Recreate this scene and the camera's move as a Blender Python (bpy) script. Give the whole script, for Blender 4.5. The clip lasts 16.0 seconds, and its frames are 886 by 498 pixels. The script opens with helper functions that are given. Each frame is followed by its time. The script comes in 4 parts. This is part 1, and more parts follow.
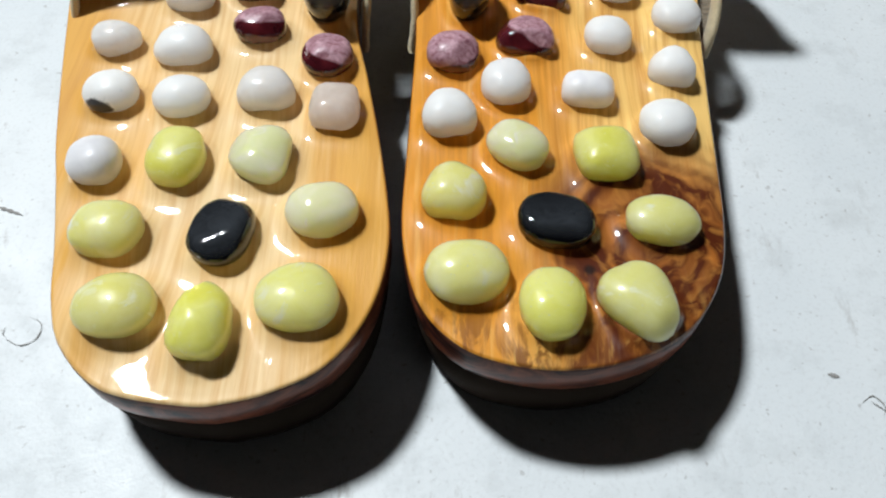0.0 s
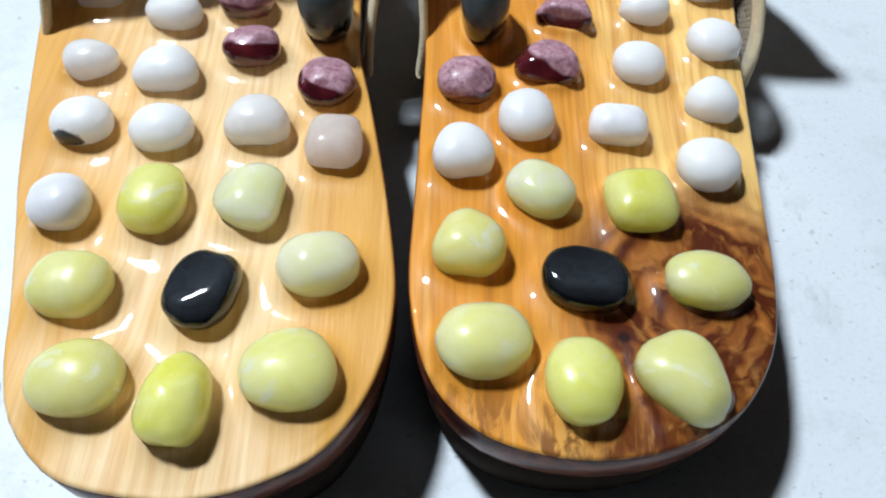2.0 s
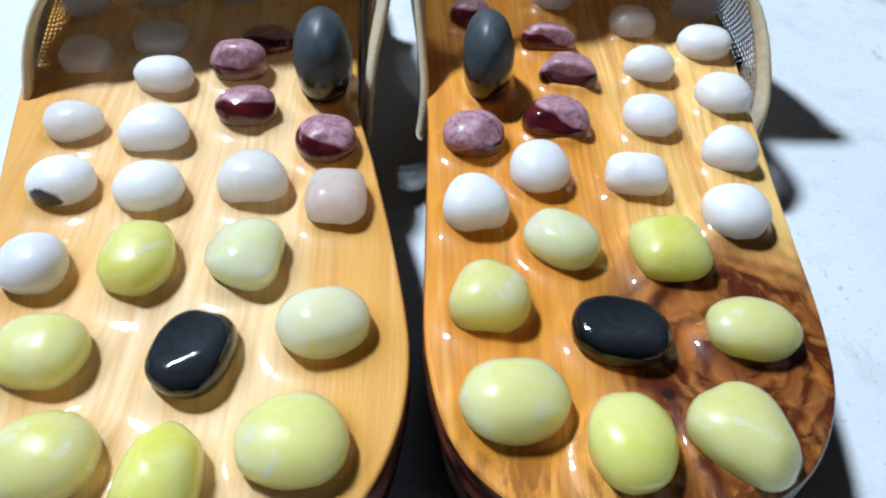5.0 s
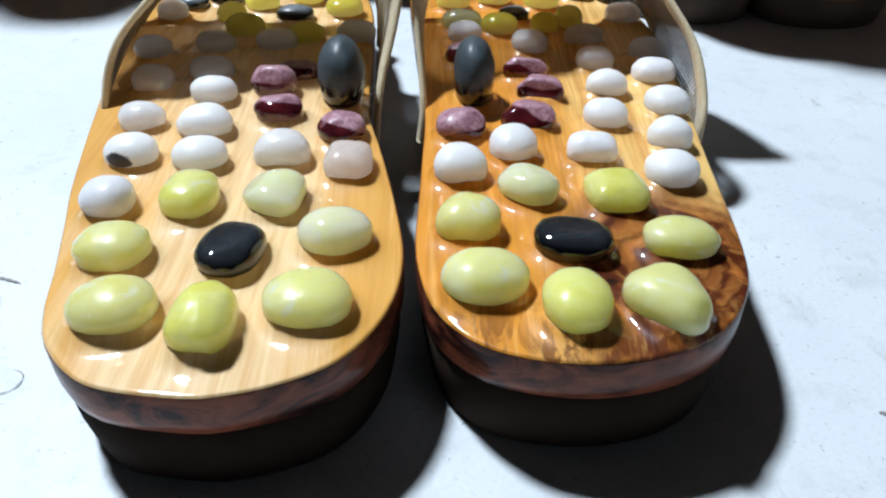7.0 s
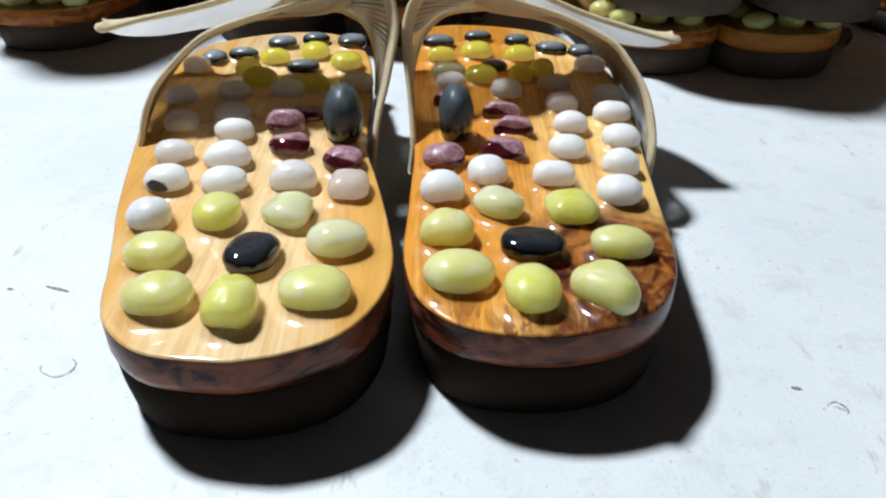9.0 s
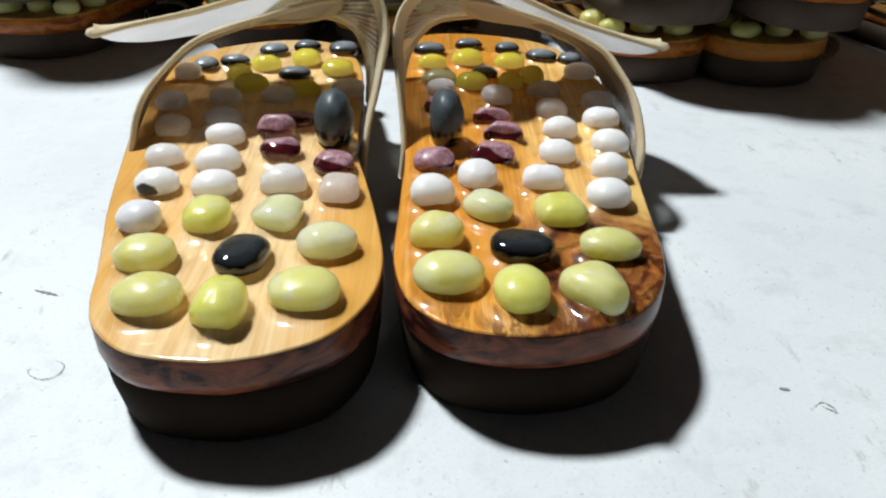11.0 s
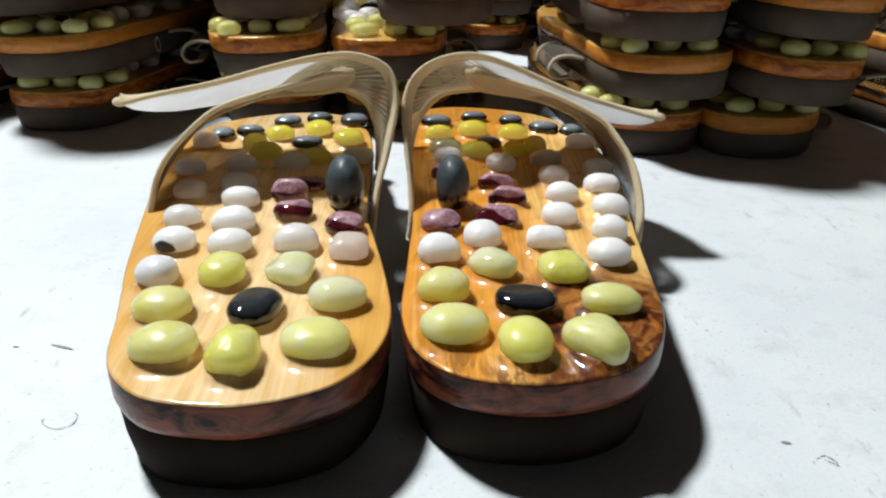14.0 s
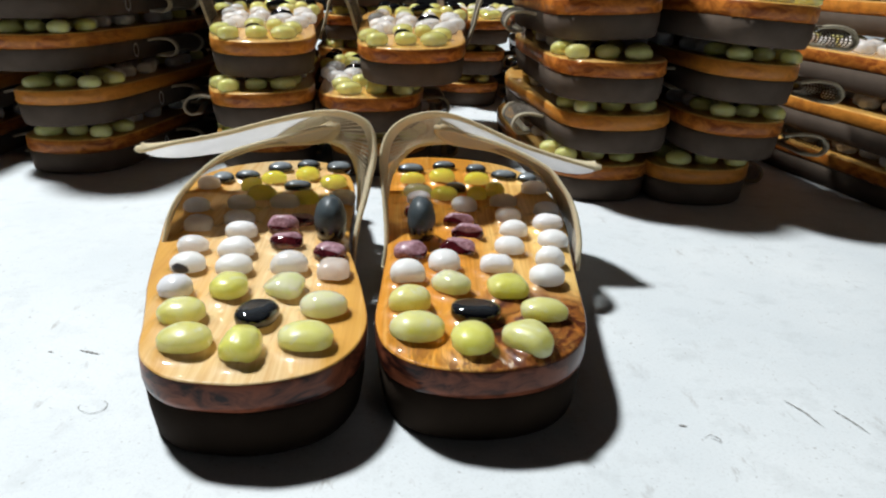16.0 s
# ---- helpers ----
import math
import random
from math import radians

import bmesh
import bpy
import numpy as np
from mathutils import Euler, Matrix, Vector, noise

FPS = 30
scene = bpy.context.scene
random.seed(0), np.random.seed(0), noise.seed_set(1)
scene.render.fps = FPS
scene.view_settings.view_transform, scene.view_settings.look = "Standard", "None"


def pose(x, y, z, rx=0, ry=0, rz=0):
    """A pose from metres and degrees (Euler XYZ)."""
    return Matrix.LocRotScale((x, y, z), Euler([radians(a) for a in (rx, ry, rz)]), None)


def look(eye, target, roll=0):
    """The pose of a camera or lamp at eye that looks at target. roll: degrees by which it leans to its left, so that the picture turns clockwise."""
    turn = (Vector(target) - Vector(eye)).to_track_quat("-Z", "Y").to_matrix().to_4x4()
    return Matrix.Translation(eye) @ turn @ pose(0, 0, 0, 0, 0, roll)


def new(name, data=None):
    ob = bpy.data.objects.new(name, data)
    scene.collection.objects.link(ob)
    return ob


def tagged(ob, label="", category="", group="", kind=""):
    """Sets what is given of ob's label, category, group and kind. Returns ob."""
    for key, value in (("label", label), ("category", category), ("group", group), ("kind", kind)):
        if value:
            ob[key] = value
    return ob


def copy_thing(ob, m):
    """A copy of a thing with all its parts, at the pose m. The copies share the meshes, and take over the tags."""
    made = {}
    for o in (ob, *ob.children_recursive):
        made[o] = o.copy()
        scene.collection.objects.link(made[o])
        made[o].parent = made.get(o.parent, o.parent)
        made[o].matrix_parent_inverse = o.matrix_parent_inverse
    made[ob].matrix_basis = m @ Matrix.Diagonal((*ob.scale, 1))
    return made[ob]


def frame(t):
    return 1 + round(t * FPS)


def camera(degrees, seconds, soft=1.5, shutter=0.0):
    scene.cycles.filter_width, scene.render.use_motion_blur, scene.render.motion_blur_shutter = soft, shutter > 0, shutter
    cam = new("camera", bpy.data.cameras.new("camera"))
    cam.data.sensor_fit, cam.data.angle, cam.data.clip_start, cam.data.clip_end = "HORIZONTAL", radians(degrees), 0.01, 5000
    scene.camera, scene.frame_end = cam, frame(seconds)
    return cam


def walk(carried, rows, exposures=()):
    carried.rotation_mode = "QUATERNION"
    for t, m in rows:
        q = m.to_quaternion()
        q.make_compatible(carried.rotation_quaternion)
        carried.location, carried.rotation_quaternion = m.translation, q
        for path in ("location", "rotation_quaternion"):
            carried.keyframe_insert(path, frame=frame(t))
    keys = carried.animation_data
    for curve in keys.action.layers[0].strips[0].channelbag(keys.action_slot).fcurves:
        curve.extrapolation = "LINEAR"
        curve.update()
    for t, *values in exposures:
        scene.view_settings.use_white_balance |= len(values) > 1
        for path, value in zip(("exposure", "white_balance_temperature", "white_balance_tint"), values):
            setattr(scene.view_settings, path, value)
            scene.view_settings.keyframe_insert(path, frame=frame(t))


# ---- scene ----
cam = camera(62.10, 16.0, soft=2.2)
PATH = [
    (0, (0.03157, -0.07589, 0.17665), (0.03230, 0.09404, -0.07058), 0.82),
    (0.5, (0.03060, -0.07003, 0.17417), (0.03077, 0.09760, -0.07463), 0.92),
    (1, (0.02935, -0.06503, 0.17325), (0.02961, 0.10099, -0.07663), 1.17),
    (1.5, (0.02890, -0.06088, 0.16937), (0.02838, 0.10645, -0.07963), 0.91),
    (2, (0.02785, -0.05301, 0.16530), (0.02993, 0.11769, -0.08139), 1.86),
    (2.5, (0.02641, -0.04390, 0.15861), (0.02806, 0.13030, -0.08563), 1.71),
    (3, (0.02485, -0.03469, 0.15184), (0.02798, 0.14699, -0.08686), 1.74),
    (3.2, (0.02395, -0.03340, 0.14491), (0.02848, 0.15349, -0.08148), 1.87),
    (5.3, (0.01990, -0.06453, 0.14672), (0.03113, 0.14319, -0.06253), 2.19),
    (5.5, (0.02264, -0.07614, 0.14146), (0.03094, 0.14801, -0.05776), 2.15),
    (6, (0.02244, -0.09201, 0.14217), (0.02955, 0.14026, -0.04756), 2.04),
    (6.5, (0.02259, -0.10159, 0.13939), (0.02844, 0.13503, -0.04494), 1.76),
    (7, (0.02603, -0.11241, 0.13428), (0.02995, 0.13092, -0.04115), 0.68),
    (7.5, (0.02867, -0.12640, 0.13948), (0.03304, 0.12349, -0.02646), 0.70),
    (8, (0.03012, -0.14032, 0.14061), (0.03421, 0.11327, -0.01964), 0.54),
    (8.5, (0.03112, -0.14494, 0.14231), (0.03436, 0.10988, -0.01597), 0.30),
    (9, (0.03124, -0.15113, 0.14465), (0.03414, 0.10420, -0.01283), 0.18),
    (11.5, (0.03207, -0.15327, 0.14061), (0.03842, 0.10588, -0.01039), 0.54),
    (12, (0.03194, -0.15394, 0.13765), (0.03796, 0.10742, -0.00950), 0.51),
    (12.5, (0.03186, -0.15725, 0.13919), (0.03795, 0.10706, -0.00259), 0.53),
    (13, (0.03251, -0.15838, 0.13862), (0.03776, 0.10635, -0.00242), 0.36),
    (13.5, (0.03249, -0.16025, 0.13905), (0.03717, 0.10595, 0.00080), 0.28),
    (14, (0.03136, -0.16360, 0.14058), (0.03538, 0.10880, 0.01495), 0.53),
    (14.5, (0.03179, -0.16698, 0.13930), (0.03993, 0.10768, 0.01891), 1.03),
    (15, (0.03514, -0.18586, 0.15096), (0.04335, 0.09084, 0.03533), 1.03),
    (15.5, (0.03398, -0.20396, 0.15460), (0.04258, 0.07460, 0.04356), 1.32),
    (16, (0.03648, -0.21782, 0.15338), (0.04774, 0.06230, 0.04657), 1.56),
]
EXPOSURES = [(0.0, -0.24, 6450, 10), (1.5, -0.20, 6150, 10), (2.5, -0.05, 5700, 10), (3.0, -0.07, 5550, 10), (6.0, -0.02, 5650, 10), (8.0, 0.0, 6000, 10), (11.0, -0.06, 6500, 10), (13.0, 0.0, 6550, 10), (16.0, 0.0, 6550, 10)]
walk(cam, [(t, look(eye, target, roll)) for t, eye, target, roll in PATH], EXPOSURES)

# ---- light: one strong lamp high up behind and to the side, and an added fill lamp ----
world = bpy.data.worlds.new("world")
scene.world = world
world.use_nodes = True
world.node_tree.nodes["Background"].inputs[0].default_value = (0.7, 0.8, 1.0, 1)
world.node_tree.nodes["Background"].inputs[1].default_value = 0.0002
lamp_data = bpy.data.lights.new("ceiling_lamp", "POINT")
lamp_data.energy, lamp_data.shadow_soft_size, lamp_data.color = 450, 0.15, (0.94, 0.99, 1.0)
lamp = new("ceiling_lamp", lamp_data)
lamp.location = (-1.0, 1.02, 2.45)
# added fill from front right that lifts the floor shadow; no such lamp known
fill_data = bpy.data.lights.new("fill_lamp", "AREA")
fill_data.energy, fill_data.size, fill_data.color = 0.5, 1.0, (1.0, 0.98, 0.94)
side = new("fill_lamp", fill_data)
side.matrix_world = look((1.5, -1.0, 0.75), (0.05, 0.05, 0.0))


# ---- materials ----
DECK = 0.030  # height of the insole boards


class Nodes:
    """A short way to write a node material."""

    def __init__(self, name):
        self.mat = bpy.data.materials.new(name)
        self.mat.use_nodes = True
        self.tree = self.mat.node_tree
        self.bsdf = self.tree.nodes["Principled BSDF"]

    def add(self, kind, **values):
        n = self.tree.nodes.new(kind)
        if "data_type" in values:
            n.data_type = values["data_type"]
        if "blend_type" in values:
            n.blend_type = values["blend_type"]
        if "operation" in values:
            n.operation = values["operation"]
        return n

    def put(self, socket, value):
        if isinstance(value, bpy.types.NodeSocket):
            self.tree.links.new(value, socket)
        elif isinstance(value, tuple) and len(value) == 3 and socket.type == "RGBA":
            socket.default_value = (*value, 1)
        else:
            socket.default_value = value

    def set(self, **values):
        for k, v in values.items():
            self.put(self.bsdf.inputs[k.replace("_", " ")], v)

    def coords(self, scale=(1, 1, 1), rot=(0, 0, 0), loc=(0, 0, 0)):
        c, m = self.add("ShaderNodeTexCoord"), self.add("ShaderNodeMapping")
        self.put(m.inputs[0], c.outputs["Object"])
        m.inputs["Scale"].default_value, m.inputs["Rotation"].default_value = scale, rot
        m.inputs["Location"].default_value = loc
        return m.outputs[0]

    def noise(self, at, scale, detail=3.0, rough=0.55, distort=0.0):
        n = self.add("ShaderNodeTexNoise")
        self.put(n.inputs["Vector"], at)
        for k, v in (("Scale", scale), ("Detail", detail), ("Roughness", rough), ("Distortion", distort)):
            n.inputs[k].default_value = v
        return n.outputs["Fac"]

    def ramp(self, fac, *stops):
        n = self.add("ShaderNodeValToRGB")
        self.put(n.inputs[0], fac)
        e = n.color_ramp.elements
        while len(e) < len(stops):
            e.new(0.5)
        for el, (p, c) in zip(e, stops):
            el.position = p
            el.color = (c, c, c, 1) if isinstance(c, (int, float)) else (*c, 1)
        return n.outputs[0]

    def mix(self, fac, a, b, blend="MIX"):
        n = self.add("ShaderNodeMix", data_type="RGBA", blend_type=blend)
        self.put(n.inputs[0], fac), self.put(n.inputs[6], a), self.put(n.inputs[7], b)
        return n.outputs[2]

    def math(self, op, a, b=0.5, c=0.0):
        n = self.add("ShaderNodeMath", operation=op)
        self.put(n.inputs[0], a), self.put(n.inputs[1], b), self.put(n.inputs[2], c)
        return n.outputs[0]

    def bump(self, height, strength, distance):
        n = self.add("ShaderNodeBump")
        n.inputs["Strength"].default_value, n.inputs["Distance"].default_value = strength, distance
        self.put(n.inputs["Height"], height)
        self.put(self.bsdf.inputs["Normal"], n.outputs[0])

    def rnd(self):
        return self.add("ShaderNodeObjectInfo").outputs["Random"]


def wood(name, cream, amber, dark, sides=None, burl=None, coat=0.25, gloss=0.2, streak=0.9):
    """Cedar with its grain along y. sides: where pale heartwood turns to the amber of the flanks; burl: centre and size of a dark swirl."""
    m = Nodes(name)
    sep = m.add("ShaderNodeSeparateXYZ")
    m.put(sep.inputs[0], m.coords())
    sway = m.math("MULTIPLY_ADD", m.noise(m.coords((1, 0.25, 1)), 26, 2, 0.5), 0.010, -0.005)
    flow = m.add("ShaderNodeCombineXYZ")
    m.put(flow.inputs[0], m.math("ADD", sep.outputs["X"], sway)), m.put(flow.inputs[1], sep.outputs["Y"])

    def along(stretch):
        n = m.add("ShaderNodeMapping")
        m.put(n.inputs[0], flow.outputs[0])
        n.inputs["Scale"].default_value = (1, stretch, 1)
        return n.outputs[0]

    grain = m.noise(along(0.035), 520, 5, 0.65, 0.2)
    broad = m.noise(along(0.07), 70, 4, 0.6, 0.5)
    tone = broad
    if sides:
        x0, slope, half, one_way = sides
        off = m.math("MULTIPLY_ADD", sep.outputs["Y"], -slope, m.math("SUBTRACT", sep.outputs["X"], x0))
        off = m.math("DIVIDE", off if one_way else m.math("ABSOLUTE", off), half)
        tone = m.math("SUBTRACT", m.math("MULTIPLY_ADD", broad, 1.1, 0.30), m.math("MULTIPLY", off, 0.62))
    col = m.ramp(tone, (0.26, amber), (0.62, cream))
    line = m.ramp(m.noise(along(0.02), 170, 5, 0.65), (0.32, streak), (0.49, 0.0))
    col = m.mix(line, col, tuple(0.55 * a + 0.45 * d for a, d in zip(amber, dark)))
    col = m.mix(m.ramp(grain, (0.36, 0.67 * streak), (0.54, 0.0)), col, tuple(0.5 * a + 0.5 * d for a, d in zip(amber, dark)))
    pale = m.ramp(m.noise(along(0.03), 330, 3, 0.6), (0.56, 0.0), (0.72, 0.4))
    col = m.mix(pale, col, tuple(min(1, 1.12 * c) for c in cream))
    if burl:
        x, y, size = burl
        at = m.coords((1, 0.8, 0), loc=(-x, -0.8 * y, 0))
        nz = m.add("ShaderNodeTexNoise")
        m.put(nz.inputs["Vector"], at)
        nz.inputs["Scale"].default_value, nz.inputs["Detail"].default_value = 48, 3
        warp = m.add("ShaderNodeVectorMath", operation="MULTIPLY_ADD")
        m.put(warp.inputs[0], nz.outputs["Color"])
        warp.inputs[1].default_value = (0.022, 0.022, 0.0)
        m.put(warp.inputs[2], at)
        away = m.add("ShaderNodeVectorMath", operation="DISTANCE")
        m.put(away.inputs[0], warp.outputs[0])
        away.inputs[1].default_value = (0.011, 0.011, 0.0)
        reach = m.ramp(m.math("DIVIDE", away.outputs["Value"], size), (0.55, 1.0), (1.05, 0.0))
        smoke = m.noise(warp.outputs[0], 62, 4, 0.5, 0.7)
        swirl = m.math("SINE", m.math("MULTIPLY_ADD", away.outputs["Value"], 1250.0, m.math("MULTIPLY", smoke, 7.0)))
        dusk = m.math("MULTIPLY_ADD", swirl, 0.055, m.math("MULTIPLY_ADD", smoke, 0.85, 0.055))
        col = m.mix(m.math("MULTIPLY", reach, 0.9), col, (0.46, 0.135, 0.017))
        col = m.mix(m.math("MULTIPLY", reach, m.ramp(dusk, (0.44, 0.97), (0.64, 0.0))), col, (0.075, 0.012, 0.003))
        hair = m.ramp(m.noise(warp.outputs[0], 300, 3, 0.6, 0.5), (0.50, 0.0), (0.70, 0.4))
        col = m.mix(m.math("MULTIPLY", reach, hair), col, (0.70, 0.30, 0.06))
        lip = m.ramp(m.math("MULTIPLY_ADD", sep.outputs["Y"], 20.0, 0.5), (0.35, 1.0), (0.85, 0.0))
        lick = m.ramp(m.noise(m.coords((1, 0.26, 1), (0, 0, -0.25)), 210, 4, 0.6, 0.9), (0.47, 0.0), (0.57, 0.85))
        col = m.mix(m.math("MULTIPLY", lip, lick), col, (0.11, 0.022, 0.005))
        gold = m.ramp(m.noise(m.coords((1, 0.16, 1), (0, 0, 0.2)), 330, 3, 0.6, 0.7), (0.55, 0.0), (0.68, 0.45))
        col = m.mix(m.math("MULTIPLY", lip, gold), col, (0.86, 0.50, 0.13))
        pith = m.add("ShaderNodeVectorMath", operation="DISTANCE")
        m.put(pith.inputs[0], m.coords((1, 1, 0)))
        pith.inputs[1].default_value = (0.0668, 0.0190, 0.0)
        hole = m.math("MULTIPLY_ADD", smoke, 0.0014, pith.outputs["Value"])
        col = m.mix(m.ramp(m.math("DIVIDE", hole, 0.0026), (0.55, 1.0), (0.95, 0.0)), col, (0.02, 0.005, 0.002))
    m.set(Base_Color=col, Roughness=m.ramp(grain, (0.3, 0.52), (0.7, 0.40)), Specular_IOR_Level=0.22, Coat_Weight=coat, Coat_Roughness=gloss, Coat_IOR=1.5)
    m.bump(m.math("ADD", grain, m.noise(along(0.1), 1500, 2)), 0.18, 0.0004)
    skin = m.add("ShaderNodeBump")
    skin.inputs["Strength"].default_value, skin.inputs["Distance"].default_value = 0.10, 0.0006
    m.put(skin.inputs["Height"], m.noise(m.coords(), 420, 2, 0.5))
    m.put(m.bsdf.inputs["Coat Normal"], skin.outputs[0])
    return m.mat


def edge_wood(name, base, dark, rough=0.18, mixed=None):
    m = Nodes(name)
    fig = m.noise(m.coords((1, 1, 2.2)), 62, 5, 0.6, 1.2)
    col = m.ramp(fig, (0.40, dark), (0.60, base))
    blotch = m.ramp(m.noise(m.coords(), 28, 2), (0.45, 0.0), (0.65, 0.6))
    col = m.mix(blotch, col, tuple(0.55 * c for c in base))
    if mixed:
        sap = m.math("ADD", m.rnd(), m.math("MULTIPLY_ADD", m.noise(m.coords((1, 1, 0.4)), 34, 3), 1.6, -0.8))
        col = m.mix(m.ramp(sap, (0.35, 0.0), (0.75, 0.5)), col, mixed)
    m.set(Base_Color=col, Roughness=0.35, Specular_IOR_Level=0.15, Coat_Weight=0.25, Coat_Roughness=rough)
    m.bump(m.noise(m.coords((1, 1, 0.3)), 300, 4), 0.25, 0.0004)
    return m.mat


def foam(name, deep, pale):
    m = Nodes(name)
    big = m.noise(m.coords(), 40, 4)
    m.set(Base_Color=m.ramp(big, (0.3, deep), (0.7, pale)), Roughness=0.85)
    m.put(m.bsdf.inputs["Specular IOR Level"], 0.06)
    m.bump(m.noise(m.coords(), 1300, 3), 0.35, 0.0005)
    return m.mat


def gem(name, a, b, c=None, sss=0.85, scale=160, rough=0.16, speck=0.0, coat=0.6, clear=0.0, blot=None, deep=(1.0, 0.9, 0.5), thru=0.018, glow=0.0, sheer=None):
    """A tumbled stone: two or three veined colours, a little light going through it."""
    m = Nodes(name)
    at = m.add("ShaderNodeVectorMath", operation="ADD")
    m.put(at.inputs[0], m.coords()), m.put(at.inputs[1], m.rnd())
    f = m.noise(at.outputs[0], scale, 4, 0.55, 0.8)
    col = m.ramp(f, (0.32, a), (0.68, b))
    tone = m.ramp(m.rnd(), (0.0, 0.86), (1.0, 1.08))
    col = m.mix(1.0, col, tone, "MULTIPLY")
    if c:
        vein = m.ramp(m.noise(at.outputs[0], scale * 0.8, 5, 0.6, 2.0), (0.60, 0.0), (0.70, 0.75))
        col = m.mix(vein, col, c)
    if speck:
        dots = m.ramp(m.noise(at.outputs[0], 1500, 2), (0.68, 0.0), (0.74, speck))
        col = m.mix(dots, col, (0.8, 0.82, 0.7))
    if blot:
        ink = m.add("ShaderNodeVectorMath", operation="DISTANCE")
        m.put(ink.inputs[0], m.coords((0.6, 0.4, 1.1)))
        ink.inputs[1].default_value = (0.6 * blot[0], 0.4 * blot[1], 1.1 * blot[2])
        far = m.math("MULTIPLY_ADD", m.noise(at.outputs[0], 240, 3), 0.003, ink.outputs["Value"])
        col = m.mix(m.ramp(m.math("DIVIDE", far, 0.0050), (0.70, 0.97), (0.80, 0.0)), col, (0.02, 0.02, 0.025))
    m.set(Base_Color=col, Roughness=rough, Subsurface_Weight=sss, Subsurface_Scale=thru, Transmission_Weight=clear, IOR=1.5, Specular_IOR_Level=0.3, Coat_Weight=coat, Coat_Roughness=0.06)
    m.put(m.bsdf.inputs["Subsurface Radius"], deep)
    m.bump(m.noise(at.outputs[0], 420, 3), 0.10, 0.0006)
    if glow:
        milk, both = m.add("ShaderNodeBsdfTranslucent"), m.add("ShaderNodeMixShader")
        m.put(milk.inputs[0], m.mix(0.6, col, (1.0, 1.0, 1.0)))
        both.inputs[0].default_value = glow
        m.put(both.inputs[1], m.bsdf.outputs[0]), m.put(both.inputs[2], milk.outputs[0])
        m.put(m.tree.nodes["Material Output"].inputs[0], both.outputs[0])
        if sheer:
            gel, last = m.add("ShaderNodeBsdfTransparent"), m.add("ShaderNodeMixShader")
            gel.inputs[0].default_value = (*sheer[1], 1)
            m.put(last.inputs[0], m.ramp(f, (0.36, sheer[0]), (0.66, 0.5 * sheer[0])))
            m.put(last.inputs[1], both.outputs[0]), m.put(last.inputs[2], gel.outputs[0])
            m.put(m.tree.nodes["Material Output"].inputs[0], last.outputs[0])
    return m.mat


def dipped(name, dry, wet, top, gloss=0.05, amp=0.008, dry_rough=0.5, coat=0.8, shine=0.35):
    """A dark stone whose lower flanks are glazed by the lacquer while its crown stayed dry and paler; the obsidian's
    paler crown is a painted reflection.
    """
    m = Nodes(name)
    at = m.add("ShaderNodeVectorMath", operation="ADD")
    m.put(at.inputs[0], m.coords()), m.put(at.inputs[1], m.rnd())
    sep = m.add("ShaderNodeSeparateXYZ")
    m.put(sep.inputs[0], m.coords())
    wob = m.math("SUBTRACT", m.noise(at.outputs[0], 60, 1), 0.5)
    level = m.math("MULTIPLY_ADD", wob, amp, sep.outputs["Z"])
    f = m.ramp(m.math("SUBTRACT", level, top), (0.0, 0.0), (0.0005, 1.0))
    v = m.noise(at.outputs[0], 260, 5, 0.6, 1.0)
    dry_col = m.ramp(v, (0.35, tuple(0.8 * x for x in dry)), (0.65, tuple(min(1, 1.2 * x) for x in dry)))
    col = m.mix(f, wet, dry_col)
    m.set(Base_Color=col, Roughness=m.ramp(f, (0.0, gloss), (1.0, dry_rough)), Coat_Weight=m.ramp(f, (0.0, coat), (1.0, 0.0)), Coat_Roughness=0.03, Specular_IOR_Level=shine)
    m.bump(m.noise(at.outputs[0], 900, 3), 0.12, 0.0004)
    return m.mat


def plum(x, y, way, low):
    """Plum jasper lying at x, y: a dry mauve skin on the side that way points to, glossy maroon where it broke."""
    m = Nodes("plum_jasper")
    at = m.coords(loc=(-x, -y, -DECK))
    sep = m.add("ShaderNodeSeparateXYZ")
    m.put(sep.inputs[0], at)
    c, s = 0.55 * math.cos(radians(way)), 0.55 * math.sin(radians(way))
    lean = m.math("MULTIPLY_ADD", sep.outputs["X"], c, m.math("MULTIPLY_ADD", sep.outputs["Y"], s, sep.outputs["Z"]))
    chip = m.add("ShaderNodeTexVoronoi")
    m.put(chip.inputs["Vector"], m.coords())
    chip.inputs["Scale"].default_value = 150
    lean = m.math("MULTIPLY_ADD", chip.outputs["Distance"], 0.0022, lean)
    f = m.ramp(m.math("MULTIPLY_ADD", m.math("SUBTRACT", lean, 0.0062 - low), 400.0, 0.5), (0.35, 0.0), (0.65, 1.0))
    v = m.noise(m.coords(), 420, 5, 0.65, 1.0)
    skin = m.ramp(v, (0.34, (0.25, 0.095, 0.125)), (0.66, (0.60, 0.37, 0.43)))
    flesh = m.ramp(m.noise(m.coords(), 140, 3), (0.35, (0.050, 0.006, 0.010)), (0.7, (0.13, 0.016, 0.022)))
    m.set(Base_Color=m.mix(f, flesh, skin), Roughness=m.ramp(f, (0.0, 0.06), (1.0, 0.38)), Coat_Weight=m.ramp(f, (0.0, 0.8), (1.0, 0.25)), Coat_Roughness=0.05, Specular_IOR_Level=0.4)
    m.bump(m.noise(m.coords(), 800, 3), 0.15, 0.0004)
    return m.mat


